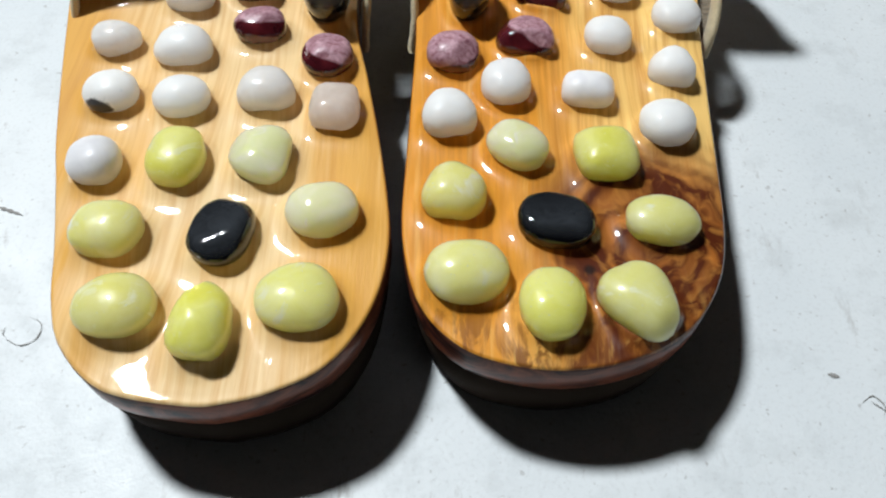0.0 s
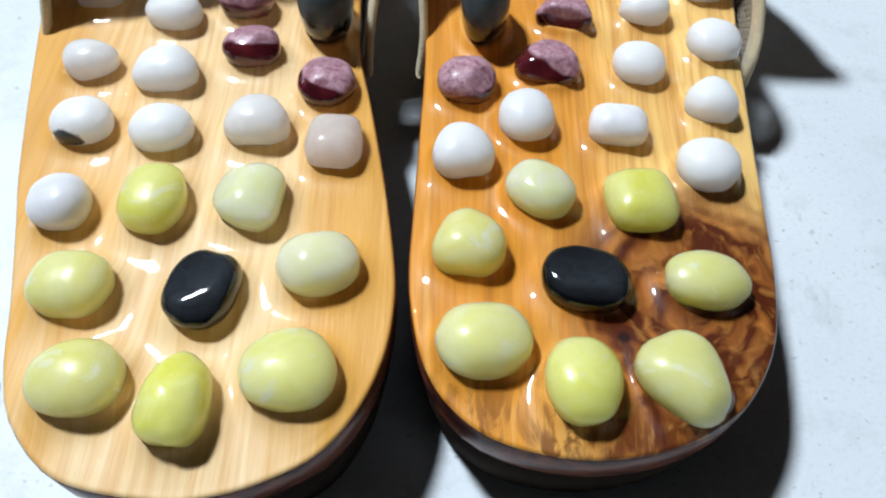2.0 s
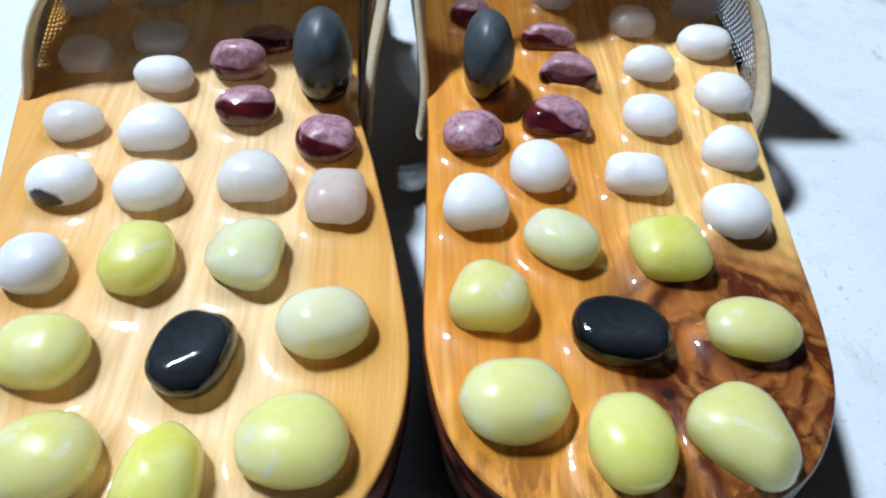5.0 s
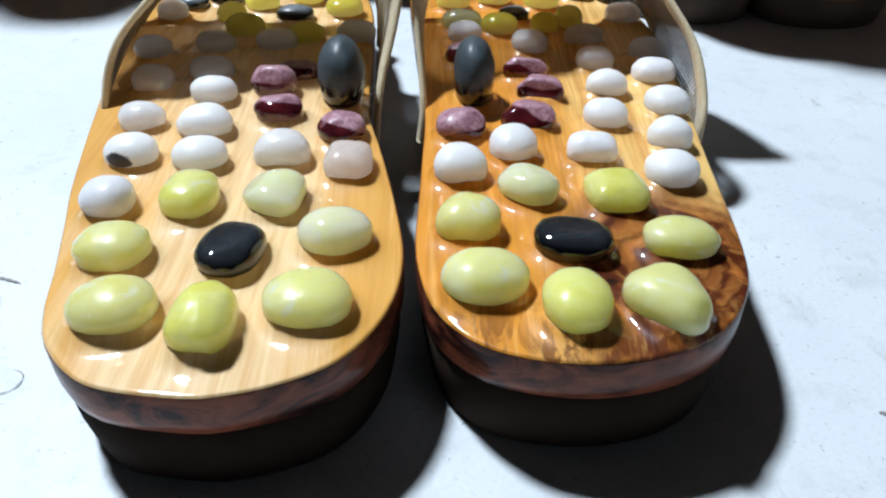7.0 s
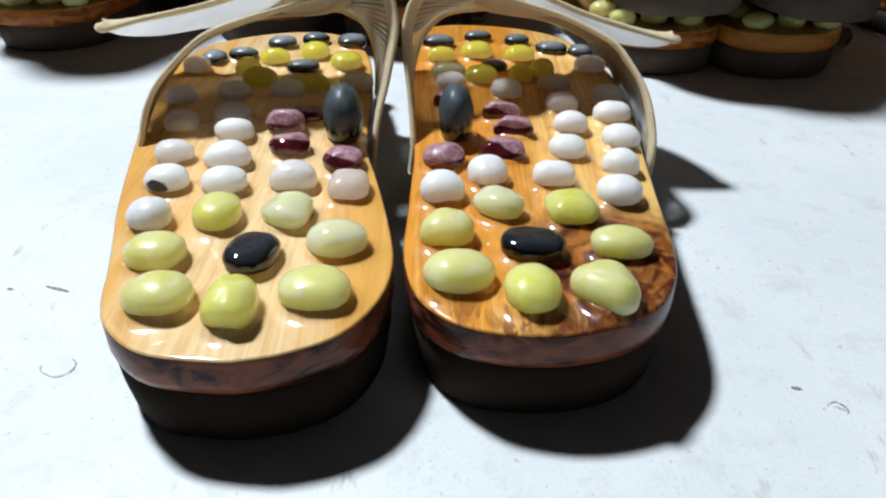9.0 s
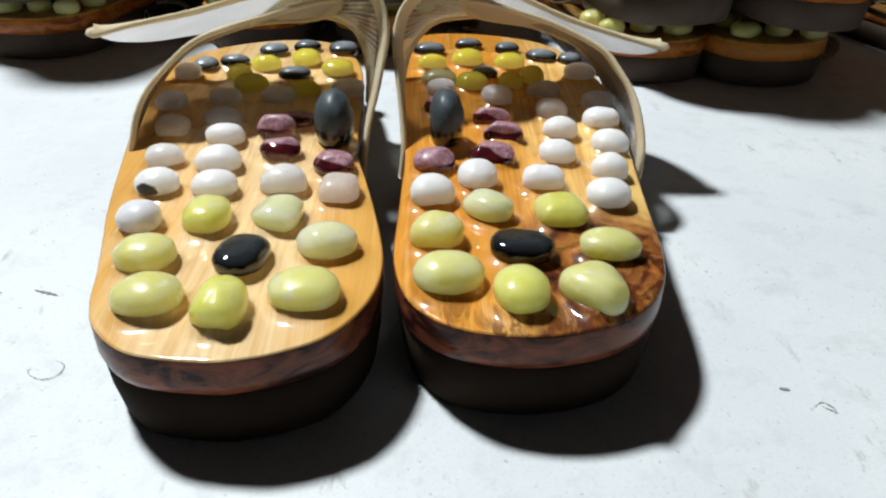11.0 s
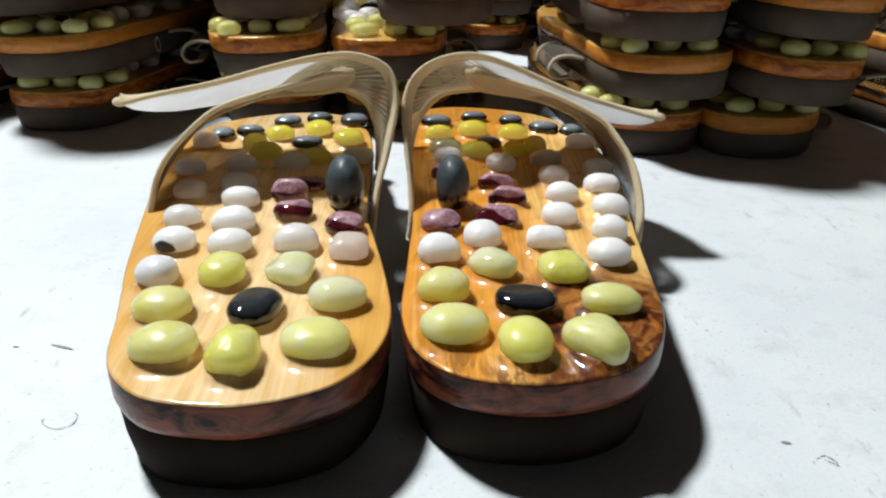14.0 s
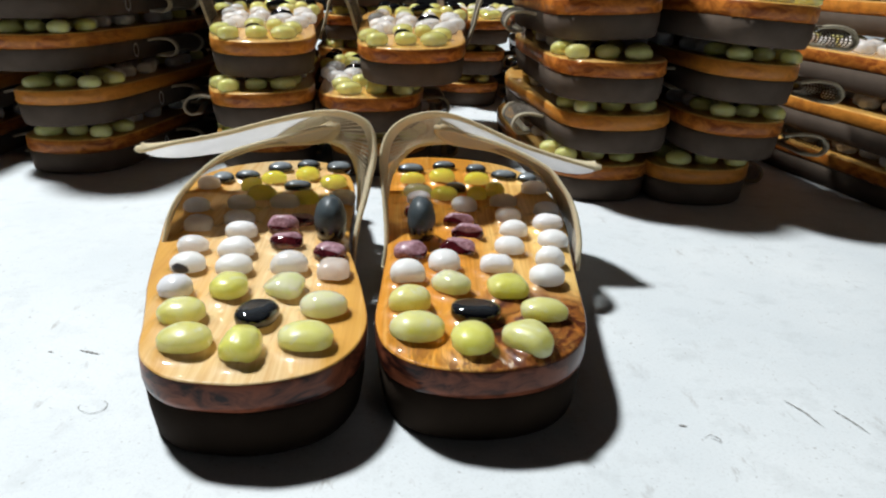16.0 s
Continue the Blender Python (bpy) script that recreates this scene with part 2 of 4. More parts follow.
def cloth(name, base, pitch=1500, rough=0.9, through_light=0.22):
    m = Nodes(name)
    weave = m.noise(m.coords(), pitch, 2)
    soil = m.noise(m.coords(), 60, 3)
    col = m.mix(m.ramp(soil, (0.35, 0.0), (0.75, 0.35)), base, tuple(0.72 * c for c in base))
    col = m.mix(m.ramp(weave, (0.4, 0.3), (0.6, 0.0)), col, tuple(0.6 * c for c in base))
    m.set(Base_Color=col, Roughness=rough, Sheen_Weight=0.25)
    m.bump(weave, 0.6, 0.0006)
    thin, both = m.add("ShaderNodeBsdfTranslucent"), m.add("ShaderNodeMixShader")
    m.put(thin.inputs[0], col)
    both.inputs[0].default_value = through_light
    m.put(both.inputs[1], m.bsdf.outputs[0]), m.put(both.inputs[2], thin.outputs[0])
    m.put(m.tree.nodes["Material Output"].inputs[0], both.outputs[0])
    return m.mat


def floor_paint():
    m = Nodes("scuffed_white_paint")
    at = m.coords()
    big, mid, fine = m.noise(at, 9, 4), m.noise(at, 55, 5, 0.65), m.noise(at, 900, 3)
    col = m.ramp(big, (0.3, (0.66, 0.70, 0.73)), (0.7, (0.76, 0.79, 0.81)))
    col = m.mix(m.ramp(mid, (0.52, 0.0), (0.78, 0.5)), col, (0.46, 0.48, 0.49))
    scuff = m.math("MULTIPLY", m.ramp(m.noise(m.coords((1, 0.35, 1), (0, 0, 0.6)), 120, 5, 0.7), (0.60, 0.0), (0.70, 1.0)), m.ramp(big, (0.42, 0.0), (0.6, 0.7)))
    col = m.mix(scuff, col, (0.40, 0.39, 0.38))
    grit = m.ramp(m.noise(at, 760, 2, 0.6), (0.52, 0.0), (0.74, 0.22))
    col = m.mix(grit, col, (0.42, 0.42, 0.42))
    pits = m.ramp(m.noise(at, 380, 3), (0.66, 0.0), (0.72, 0.5))
    col = m.mix(pits, col, (0.35, 0.34, 0.33))
    m.set(Base_Color=col, Roughness=m.ramp(mid, (0.3, 0.42), (0.7, 0.62)))
    m.bump(m.math("MULTIPLY_ADD", fine, 0.35, mid), 0.35, 0.0008)
    return m.mat


def plaster(name, col):
    m = Nodes(name)
    f = m.noise(m.coords(), 3, 5)
    m.set(Base_Color=m.ramp(f, (0.3, tuple(0.85 * c for c in col)), (0.7, col)), Roughness=0.95, Specular_IOR_Level=0.0)
    return m.mat


PALE = ((0.885, 0.63, 0.325), (0.80, 0.42, 0.09), (0.46, 0.16, 0.026))
AMBER = ((0.92, 0.59, 0.195), (0.77, 0.315, 0.034), (0.18, 0.030, 0.004))
WOOD_PALE = wood("pale_cedar", *PALE, sides=(-0.022, -0.12, 0.040, False), streak=0.55)
LACQUERED_PALE = wood("pale_lacquered_cedar", *PALE, sides=(-0.022, -0.12, 0.040, False), streak=0.55, coat=1.0, gloss=0.05)
WOOD_AMBER = wood("amber_cedar", *AMBER, sides=(0.098, 0.08, -0.050, True), burl=(0.086, 0.020, 0.038), streak=0.75)
LACQUERED_AMBER = wood("amber_lacquered_cedar", *AMBER, sides=(0.098, 0.08, -0.050, True), burl=(0.086, 0.020, 0.038), streak=0.75, coat=1.0, gloss=0.05)
WOOD_STOCK = wood("stock_lacquered_cedar", (0.76, 0.44, 0.12), (0.66, 0.31, 0.06), (0.30, 0.09, 0.02), coat=0.8, gloss=0.08)
# darker and redder than the tops of the boards
EDGE = edge_wood("dark_cedar_edge", (0.24, 0.070, 0.034), (0.016, 0.005, 0.005), 0.07)
EDGE_STOCK = edge_wood("stock_cedar_edge", (0.58, 0.19, 0.032), (0.22, 0.050, 0.010), mixed=(0.66, 0.27, 0.042))
FOAM = foam("brown_foam_rubber", (0.019, 0.0125, 0.0085), (0.031, 0.021, 0.0145))
FOAM_STOCK = foam("grey_brown_foam_rubber", (0.082, 0.060, 0.046), (0.122, 0.092, 0.072))
JADE = gem("yellow_green_jade", (0.90, 0.87, 0.13), (0.96, 0.94, 0.32), (0.98, 0.98, 0.66), sss=1.0, scale=110, speck=0.7, rough=0.34, coat=0.8, clear=0.03, deep=(1.0, 0.97, 0.7), thru=0.013, glow=0.10, sheer=(0.08, (0.97, 1.0, 0.60)))
JADE_DULL = gem("olive_jade", (0.93, 0.872, 0.25), (0.97, 0.935, 0.43), (0.98, 0.98, 0.74), sss=1.0, scale=110, speck=0.8, rough=0.34, coat=0.7, clear=0.03, deep=(1.0, 0.97, 0.7), thru=0.013, glow=0.10, sheer=(0.08, (0.97, 1.0, 0.64)))
JADE_STOCK = gem("stock_jade", (0.80, 0.78, 0.20), (0.90, 0.88, 0.40), (0.94, 0.93, 0.66), sss=0.8, rough=0.16, coat=0.9, deep=(1.0, 0.93, 0.7), thru=0.010, glow=0.34)
QUARTZ_STOCK = gem("stock_quartz", (0.92, 0.91, 0.90), (0.97, 0.965, 0.96), sss=0.9, rough=0.25, coat=0.4, deep=(1.0, 0.95, 0.9), thru=0.012, glow=0.42)
JADE_PALE = gem("pale_apple_jade", (0.85, 0.93, 0.46), (0.92, 0.97, 0.62), (0.96, 0.98, 0.82), sss=1.0, deep=(0.95, 1.0, 0.7), thru=0.012, glow=0.18)
LEMON = gem("lemon_jade", (0.90, 0.83, 0.05), (0.96, 0.90, 0.13), sss=1.0, deep=(1.0, 0.85, 0.2), thru=0.010, glow=0.45)
WHITE = gem("white_quartz", (0.965, 0.955, 0.965), (0.99, 0.985, 0.99), sss=1.0, rough=0.45, coat=0.1, deep=(1.0, 0.97, 0.94), thru=0.010, glow=0.10)
MILK = gem("milky_rose_quartz", (0.955, 0.915, 0.90), (0.98, 0.95, 0.94), sss=1.0, rough=0.3, coat=0.3, deep=(1.0, 0.95, 0.9), thru=0.012, glow=0.15, sheer=(0.12, (1.0, 0.97, 0.92)))
LILAC = gem("lilac_grey_quartz", (0.76, 0.75, 0.79), (0.85, 0.84, 0.87), sss=0.9, rough=0.4, coat=0.15, deep=(1.0, 1.0, 1.0), thru=0.008)
ROSE = gem("pale_rose_quartz", (0.90, 0.80, 0.76), (0.95, 0.88, 0.84), sss=1.0, rough=0.25, coat=0.4, speck=0.25, deep=(1.0, 0.9, 0.85), thru=0.020, glow=0.4, sheer=(0.14, (1.0, 0.92, 0.86)))
INKED = gem("white_quartz_with_ink_blot", (0.92, 0.92, 0.91), (0.97, 0.97, 0.96), (0.78, 0.82, 0.84), sss=0.8, rough=0.35, coat=0.2, blot=(-0.0612, 0.0672, 0.0346), deep=(1.0, 1.0, 1.0))
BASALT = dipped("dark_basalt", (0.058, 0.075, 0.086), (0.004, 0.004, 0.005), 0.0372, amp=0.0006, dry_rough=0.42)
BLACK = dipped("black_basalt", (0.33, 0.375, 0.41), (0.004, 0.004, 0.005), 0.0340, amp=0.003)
# the paler crown colour stands in for a reflection on the flat top
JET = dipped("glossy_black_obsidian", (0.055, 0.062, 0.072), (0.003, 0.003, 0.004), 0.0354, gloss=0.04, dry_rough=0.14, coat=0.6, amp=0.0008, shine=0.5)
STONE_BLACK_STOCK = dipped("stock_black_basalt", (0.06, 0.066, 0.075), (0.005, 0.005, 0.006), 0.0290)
TAPE = cloth("cream_binding_tape", (0.95, 0.81, 0.54), through_light=0.26)
NET = cloth("cream_netting", (0.74, 0.63, 0.43), 2500, 0.4, through_light=0.06)
NET_OUTER = cloth("brown_netting", (0.36, 0.28, 0.18), 2500, 0.5, through_light=0.04)
LINING = cloth("beige_strap_cloth", (0.78, 0.68, 0.50), through_light=0.10)
PAD = cloth("white_hook_and_loop", (0.97, 0.965, 0.97), 3500, through_light=0.65)
NET_STOCK = cloth("dark_stock_netting", (0.13, 0.105, 0.075), 2500)
TAPE_STOCK = cloth("dull_stock_tape", (0.50, 0.43, 0.30), through_light=0.06)
GROUND = floor_paint()
SCUFF = plaster("worn_grey_scratch", (0.32, 0.31, 0.30))
# near-black so the unseen room throws little light back into the shadows
WALL = plaster("unseen_wall_black", (0.007, 0.007, 0.007))
CEIL = plaster("unseen_ceiling_black", (0.005, 0.005, 0.005))


# ---- building helpers ----
def smooth(me, on=True):
    me.polygons.foreach_set("use_smooth", [on] * len(me.polygons))


def mesh_of(name, verts, faces, mats, face_mats=None, shade=True):
    me = bpy.data.meshes.new(name)
    me.from_pydata([tuple(v) for v in verts], [], faces)
    for k in mats:
        me.materials.append(k)
    if face_mats:
        me.polygons.foreach_set("material_index", face_mats)
    smooth(me, shade)
    me.update()
    return me


def part(name, me, parent, label=""):
    """Links a mesh as one part of a thing; its coordinates are those of the world unless the thing stands elsewhere."""
    ob = new(name, me)
    ob.parent = parent
    base = parent
    while base.parent:
        base = base.parent
    if parent.parent is None:
        ob.matrix_parent_inverse = Matrix.Translation(base.location).inverted()
    return tagged(ob, label)


def spline(points, n, closed=False):
    """n places evenly along a smooth curve through the points."""
    p = np.array(points, float)
    if closed:
        q = np.vstack([p[-1:], p, p[:2]])
    else:
        q = np.vstack([2 * p[0] - p[1], p, 2 * p[-1] - p[-2]])
    out = []
    for i in range(1, len(q) - 2):
        a, b, c, d = q[i - 1:i + 3]
        for s in np.linspace(0, 1, 24, endpoint=False):
            out.append(0.5 * (2 * b + (c - a) * s + (2 * a - 5 * b + 4 * c - d) * s ** 2 + (3 * b - a - 3 * c + d) * s ** 3))
    out.append(q[-2])
    out = np.array(out)
    length = np.concatenate([[0], np.cumsum(np.linalg.norm(np.diff(out, axis=0), axis=1))])
    at = np.linspace(0, length[-1], n + 1)[:-1] if closed else np.linspace(0, length[-1], n)
    return np.stack([np.interp(at, length, out[:, k]) for k in range(p.shape[1])], 1)


def inset(ring, d):
    """A closed outline moved inwards by d."""
    t = np.roll(ring, -1, 0) - np.roll(ring, 1, 0)
    t /= np.linalg.norm(t, axis=1)[:, None]
    nrm = np.stack([-t[:, 1], t[:, 0]], 1)
    area = np.sum(ring[:, 0] * np.roll(ring[:, 1], -1) - np.roll(ring[:, 0], -1) * ring[:, 1])
    return ring + nrm * d * (1 if area > 0 else -1)


def loft(name, ring, levels, mats, side=0, top=0):
    """A block from a closed outline: levels of (inset, height); the last cap is the top."""
    if np.sum(ring[:, 0] * np.roll(ring[:, 1], -1) - np.roll(ring[:, 0], -1) * ring[:, 1]) < 0:
        ring = ring[::-1]
    n, verts, faces, fm = len(ring), [], [], []
    for d, z in levels:
        verts += [(x, y, z) for x, y in inset(ring, d)]
    for k in range(len(levels) - 1):
        for i in range(n):
            j = (i + 1) % n
            faces.append((k * n + i, k * n + j, (k + 1) * n + j, (k + 1) * n + i))
            fm.append(top if k == len(levels) - 2 else side)
    faces.append(tuple(reversed(range(n))))
    fm.append(side)
    faces.append(tuple((len(levels) - 1) * n + i for i in range(n)))
    fm.append(top)
    me = mesh_of(name, verts, faces, mats, fm)
    me.polygons[len(faces) - 1].use_smooth = False
    me.polygons[len(faces) - 2].use_smooth = False
    return me


def pebble(name, w, l, tall, mat, seed=0, square=2.3, dent=0.06, tri=(0.0, 0.0), egg=0.0, facets=(), crown=2.1, around=36, up=18):
    """A tumbled pebble that lies on z = 0: fuller below than above, with uneven flanks and worn flat facets."""
    off = Vector((seed * 3.71 % 17, seed * 1.37 % 13, seed * 2.11 % 11))
    cuts = []
    for az, el, deep in facets:
        a, e = radians(az), radians(el)
        cuts.append((np.array((math.cos(a) * math.cos(e), math.sin(a) * math.cos(e), math.sin(e))), 1 - deep))
    verts, faces = [], []
    for j in range(up + 1):
        lat = math.pi * (j / up - 0.5)
        q = crown if lat > 0 else 3.4
        f = math.copysign(abs(math.sin(lat)) ** (2 / q), lat)
        wide = abs(math.cos(lat)) ** (2 / q)
        for i in range(around):
            t = 2 * math.pi * i / around
            r = (abs(math.cos(t)) ** square + abs(math.sin(t)) ** square) ** (-1 / square) * wide
            a = t - radians(tri[1])
            r *= 1 + tri[0] * math.cos(3 * a) + egg * math.cos(a)
            p = np.array((r * math.cos(t), r * math.sin(t), f))
            d = Vector(p)
            p *= 1 + dent * noise.noise(d * 1.1 + off) + 0.45 * dent * noise.noise(d * 2.4 + off) + 0.12 * dent * noise.noise(d * 6.0 + off)
            for n, far in cuts:
                over = float(p @ n) - far
                if over > 0:
                    p = p - 0.94 * over * n
            verts.append((p[0] * w / 2, p[1] * l / 2, (1 + p[2]) * tall / 2))
    for j in range(up):
        for i in range(around):
            k = (i + 1) % around
            faces.append((j * around + i, j * around + k, (j + 1) * around + k, (j + 1) * around + i))
    me = mesh_of(name, verts, faces, [mat])
    bm = bmesh.new()
    bm.from_mesh(me)
    bmesh.ops.remove_doubles(bm, verts=bm.verts, dist=1e-6)
    bm.to_mesh(me)
    bm.free()
    smooth(me)
    return me


def stone(sandal, beads, mat, x, y, w, l, turn=0.0, tall=0.0088, square=2.2, dent=0.06, tri=(0.0, 0.0), egg=0.0, facets=()):
    """One pebble glued on the insole."""
    me = pebble("stone", w, l, tall, mat, 7 * len(beads) + 1 + round(1000 * abs(x)), square, dent, tri, egg, facets, 2.6 if mat is JET else 2.1)
    me.transform(pose(x, y, DECK, 0, 0, turn))
    ob = part("stone", me, sandal)
    beads.append((x, y, w, l, turn, square, 0.30 * min(tall, 0.0095)))
    return ob


def lacquer(sandal, outline, beads, mat):
    """The coat of lacquer over the insole: it rounds off at the rim, climbs the foot of every stone and lies in slow waves."""
    n, rows = 900, 64
    ring = inset(spline(outline, n, closed=True), 0.0002)
    mid_y = np.clip(ring[:, 1], ring[:, 1].min() + 0.042, ring[:, 1].max() - 0.042)
    lo, hi = ring[:, 1].argmin(), ring[:, 1].argmax()
    i, j = min(lo, hi), max(lo, hi)
    one, two = ring[i:j + 1], np.vstack([ring[j:], ring[:i + 1]])
    one, two = (q[np.argsort(q[:, 1])] for q in (one, two))
    mid = np.column_stack([(np.interp(mid_y, one[:, 1], one[:, 0]) + np.interp(mid_y, two[:, 1], two[:, 0])) / 2, mid_y])
    p = np.vstack([ring + (mid - ring) * s for s in np.linspace(0, 1, rows) ** 1.3])
    rim = np.full(len(p), 1.0)
    for ax, ay in ring:
        rim = np.minimum(rim, (p[:, 0] - ax) ** 2 + (p[:, 1] - ay) ** 2)
    rim = np.sqrt(rim)
    rim[:n] = 0
    climb = np.zeros(len(p))
    for k, (x, y, w, l, turn, sq, high) in enumerate(beads):
        c, s = math.cos(radians(turn)), math.sin(radians(turn))
        dx, dy = p[:, 0] - x, p[:, 1] - y
        u, v = (dx * c + dy * s) / (w / 2), (dy * c - dx * s) / (l / 2)
        rho = (abs(u) ** sq + abs(v) ** sq) ** (1 / sq)
        d = np.maximum(0, (rho - 0.95) * (w + l) / 4)
        turned = np.arctan2(dy, dx)
        slump = 0.0017 + 0.0004 * np.sin(turned * 2 + 1.7 * k) - 0.0005 * np.sin(turned)
        climb += (high * np.exp(-d / slump)) ** 2
    wave = np.array([noise.noise(Vector((55 * q[0], 40 * q[1], 3.0))) + 0.5 * noise.noise(Vector((150 * q[0], 120 * q[1], 8.0))) for q in p])
    edge = np.clip(rim / 0.0008, 0, 1)
    z = DECK - 0.0004 + 0.0006 * np.sqrt(1 - (1 - edge) ** 2) + np.clip(rim / 0.003, 0, 1) * (np.sqrt(climb) + 0.00016 * wave)
    faces = [(r * n + i, r * n + (i + 1) % n, (r + 1) * n + (i + 1) % n, (r + 1) * n + i) for r in range(rows - 1) for i in range(n)]
    if np.sum(ring[:, 0] * np.roll(ring[:, 1], -1) - np.roll(ring[:, 0], -1) * ring[:, 1]) < 0:
        faces = [f[::-1] for f in faces]
    return part("lacquer", mesh_of("lacquer", np.column_stack([p, z]), faces, [mat]), sandal, "thick clear lacquer over the wood")


def ruled(near, far, nu, nv, sag=0.0):
    a, b = spline(near, nu), spline(far, nu)
    g = np.zeros((nu, nv, 3))
    for j in range(nv):
        s = j / (nv - 1)
        g[:, j] = a * (1 - s) + b * s
        g[:, j, 2] += sag * math.sin(math.pi * s)
    return g


def grid_mesh(name, g, mat, thick=0.0):
    nu, nv = g.shape[:2]
    verts = [tuple(p) for p in g.reshape(-1, 3)]
    quad = lambda i, j: (i * nv + j, (i + 1) * nv + j, (i + 1) * nv + j + 1, i * nv + j + 1)
    faces = [quad(i, j) for i in range(nu - 1) for j in range(nv - 1)]
    if thick:
        du, dv = np.gradient(g, axis=0), np.gradient(g, axis=1)
        nrm = np.cross(du, dv)
        nrm /= np.linalg.norm(nrm, axis=2)[:, :, None] + 1e-9
        off = len(verts)
        verts += [tuple(p) for p in (g + nrm * thick).reshape(-1, 3)]
        faces = [tuple(reversed(f)) for f in faces] + [tuple(v + off for v in f) for f in faces]
        rim = [i * nv for i in range(nu)] + [(nu - 1) * nv + j for j in range(1, nv)] + [i * nv + nv - 1 for i in range(nu - 2, -1, -1)] + [j for j in range(nv - 2, 0, -1)]
        for p, q in zip(rim, rim[1:] + rim[:1]):
            faces.append((p, q, q + off, p + off))
    me = mesh_of(name, verts, faces, [mat])
    return me


def tape_mesh(name, edge, inward, mat, wide=0.0040, thick=0.0024):
    """A binding folded over an edge; inward points across the band."""
    n, m = len(edge), 10
    t = np.gradient(edge, axis=0)
    t /= np.linalg.norm(t, axis=1)[:, None]
    d = inward - np.sum(inward * t, 1)[:, None] * t
    d /= np.linalg.norm(d, axis=1)[:, None] + 1e-9
    nrm = np.cross(t, d)
    verts, faces = [], []
    for i in range(n):
        lump = 1 + 0.05 * math.sin(i * 1.7)
        for k in range(m):
            a = 2 * math.pi * k / m
            verts.append(edge[i] + d[i] * (wide / 2 * math.cos(a) + wide * 0.25) + nrm[i] * thick / 2 * lump * math.copysign(abs(math.sin(a)) ** 0.55, math.sin(a)))
    for i in range(n - 1):
        for k in range(m):
            j = (k + 1) % m
            faces.append((i * m + k, i * m + j, (i + 1) * m + j, (i + 1) * m + k))
    faces += [tuple(range(m)), tuple((n - 1) * m + k for k in reversed(range(m)))]
    return mesh_of(name, verts, faces, [mat])


def netting(name, g, mat, hole=0.74, deep=0.0005, patch=None):
    """An open net: one sheet with a square hole in every cell, and its back; within patch the holes are stretched wide."""
    nu, nv = g.shape[:2]
    up = np.cross(np.gradient(g, axis=0), np.gradient(g, axis=1))
    up /= np.linalg.norm(up, axis=2)[:, :, None] + 1e-9
    verts, faces = [tuple(p) for p in g.reshape(-1, 3)], []
    for i in range(nu - 1):
        for j in range(nv - 1):
            q = [(i, j), (i + 1, j), (i + 1, j + 1), (i, j + 1)]
            mid = sum(g[a, b] for a, b in q) / 4
            size = hole
            if patch and patch[0] < i / nu < patch[1] and patch[2] < j / nv < patch[3]:
                size = patch[4]
            base = len(verts)
            for a in q:
                verts.append(tuple(mid + (g[a] - mid) * size - up[i, j] * deep * 0.5))
            for k in range(4):
                a, b = q[k], q[(k + 1) % 4]
                faces.append((a[0] * nv + a[1], b[0] * nv + b[1], base + (k + 1) % 4, base + k))
    n = len(verts)
    flat = up.reshape(-1, 3)
    cells = np.repeat(up[:-1, :-1].reshape(-1, 3), 4, 0) * 0.02
    verts += [tuple(p) for p in np.array(verts) - np.vstack([flat, cells]) * deep]
    faces += [tuple(v + n for v in reversed(f)) for f in faces]
    return mesh_of(name, verts, faces, [mat], shade=False)


def lift(y, z):
    """How far a place on a strap's far edge belongs to its arch, from 0 to 1."""
    return min(1.0, max(0.0, (y - 0.165) / 0.02)) * min(1.0, max(0.0, (z - 0.035) / 0.02))


def strap(sandal, name, near, far, split, label, pad_mat, sag=0.002):
    """One half of the upper: netting near its root, lined cloth with a fastening pad towards its free end, bound along its edges."""
    nu, nv = 116, 42
    far = [(x, y + 0.014 * lift(y, z), z - 0.0036 * lift(y, z)) for x, y, z in far]
    g = ruled(near, far, nu, nv, sag)
    cut = int(nu * split)
    mesh_grid = ruled(near, far, 68, 36, sag)
    net = part(name, netting(name, mesh_grid[:int(68 * split) + 2], NET if pad_mat else NET_OUTER, 0.45 if pad_mat else 0.32, 0.0003, (0.45, 0.95, 0.10, 0.75, 0.66) if pad_mat else (0.10, 0.50, 0.14, 0.55, 0.55)), sandal, label)
    edge = np.vstack([g[:, 0], g[-1, 3:-3], g[::-1, -1]])
    for _ in range(12):
        edge[1:-1] = 0.25 * edge[:-2] + 0.5 * edge[1:-1] + 0.25 * edge[2:]
    toward = np.vstack([g[:, 6] - g[:, 0], g[-9, 3:-3] - g[-1, 3:-3], g[::-1, -7] - g[::-1, -1]])
    rims = [(edge, toward, 0.0066)]
    if pad_mat:
        last = nu + nv - 14
        rims = [(edge[:last], toward[:last], 0.0076), (g[:cut + 3, -1], g[:cut + 3, -7] - g[:cut + 3, -1], 0.0050)]
    for along, across, wide in rims:
        b = new("binding", tape_mesh("binding", along, across, TAPE, wide))
        b.parent = net
        tagged(b, "cream fabric binding tape")
    if not pad_mat:
        c = new("lining", grid_mesh("lining", g[cut:-1, 1:-1], LINING, 0.0010))
        c.parent = net
    if pad_mat:
        lo = cut + 1
        inner = g[lo:-2, 6:-1].copy()
        p = new("fastening_pad", grid_mesh("fastening_pad", inner, pad_mat, -0.0009))
        p.parent = net
        tagged(p, "white fuzzy fastening pad")
    return net


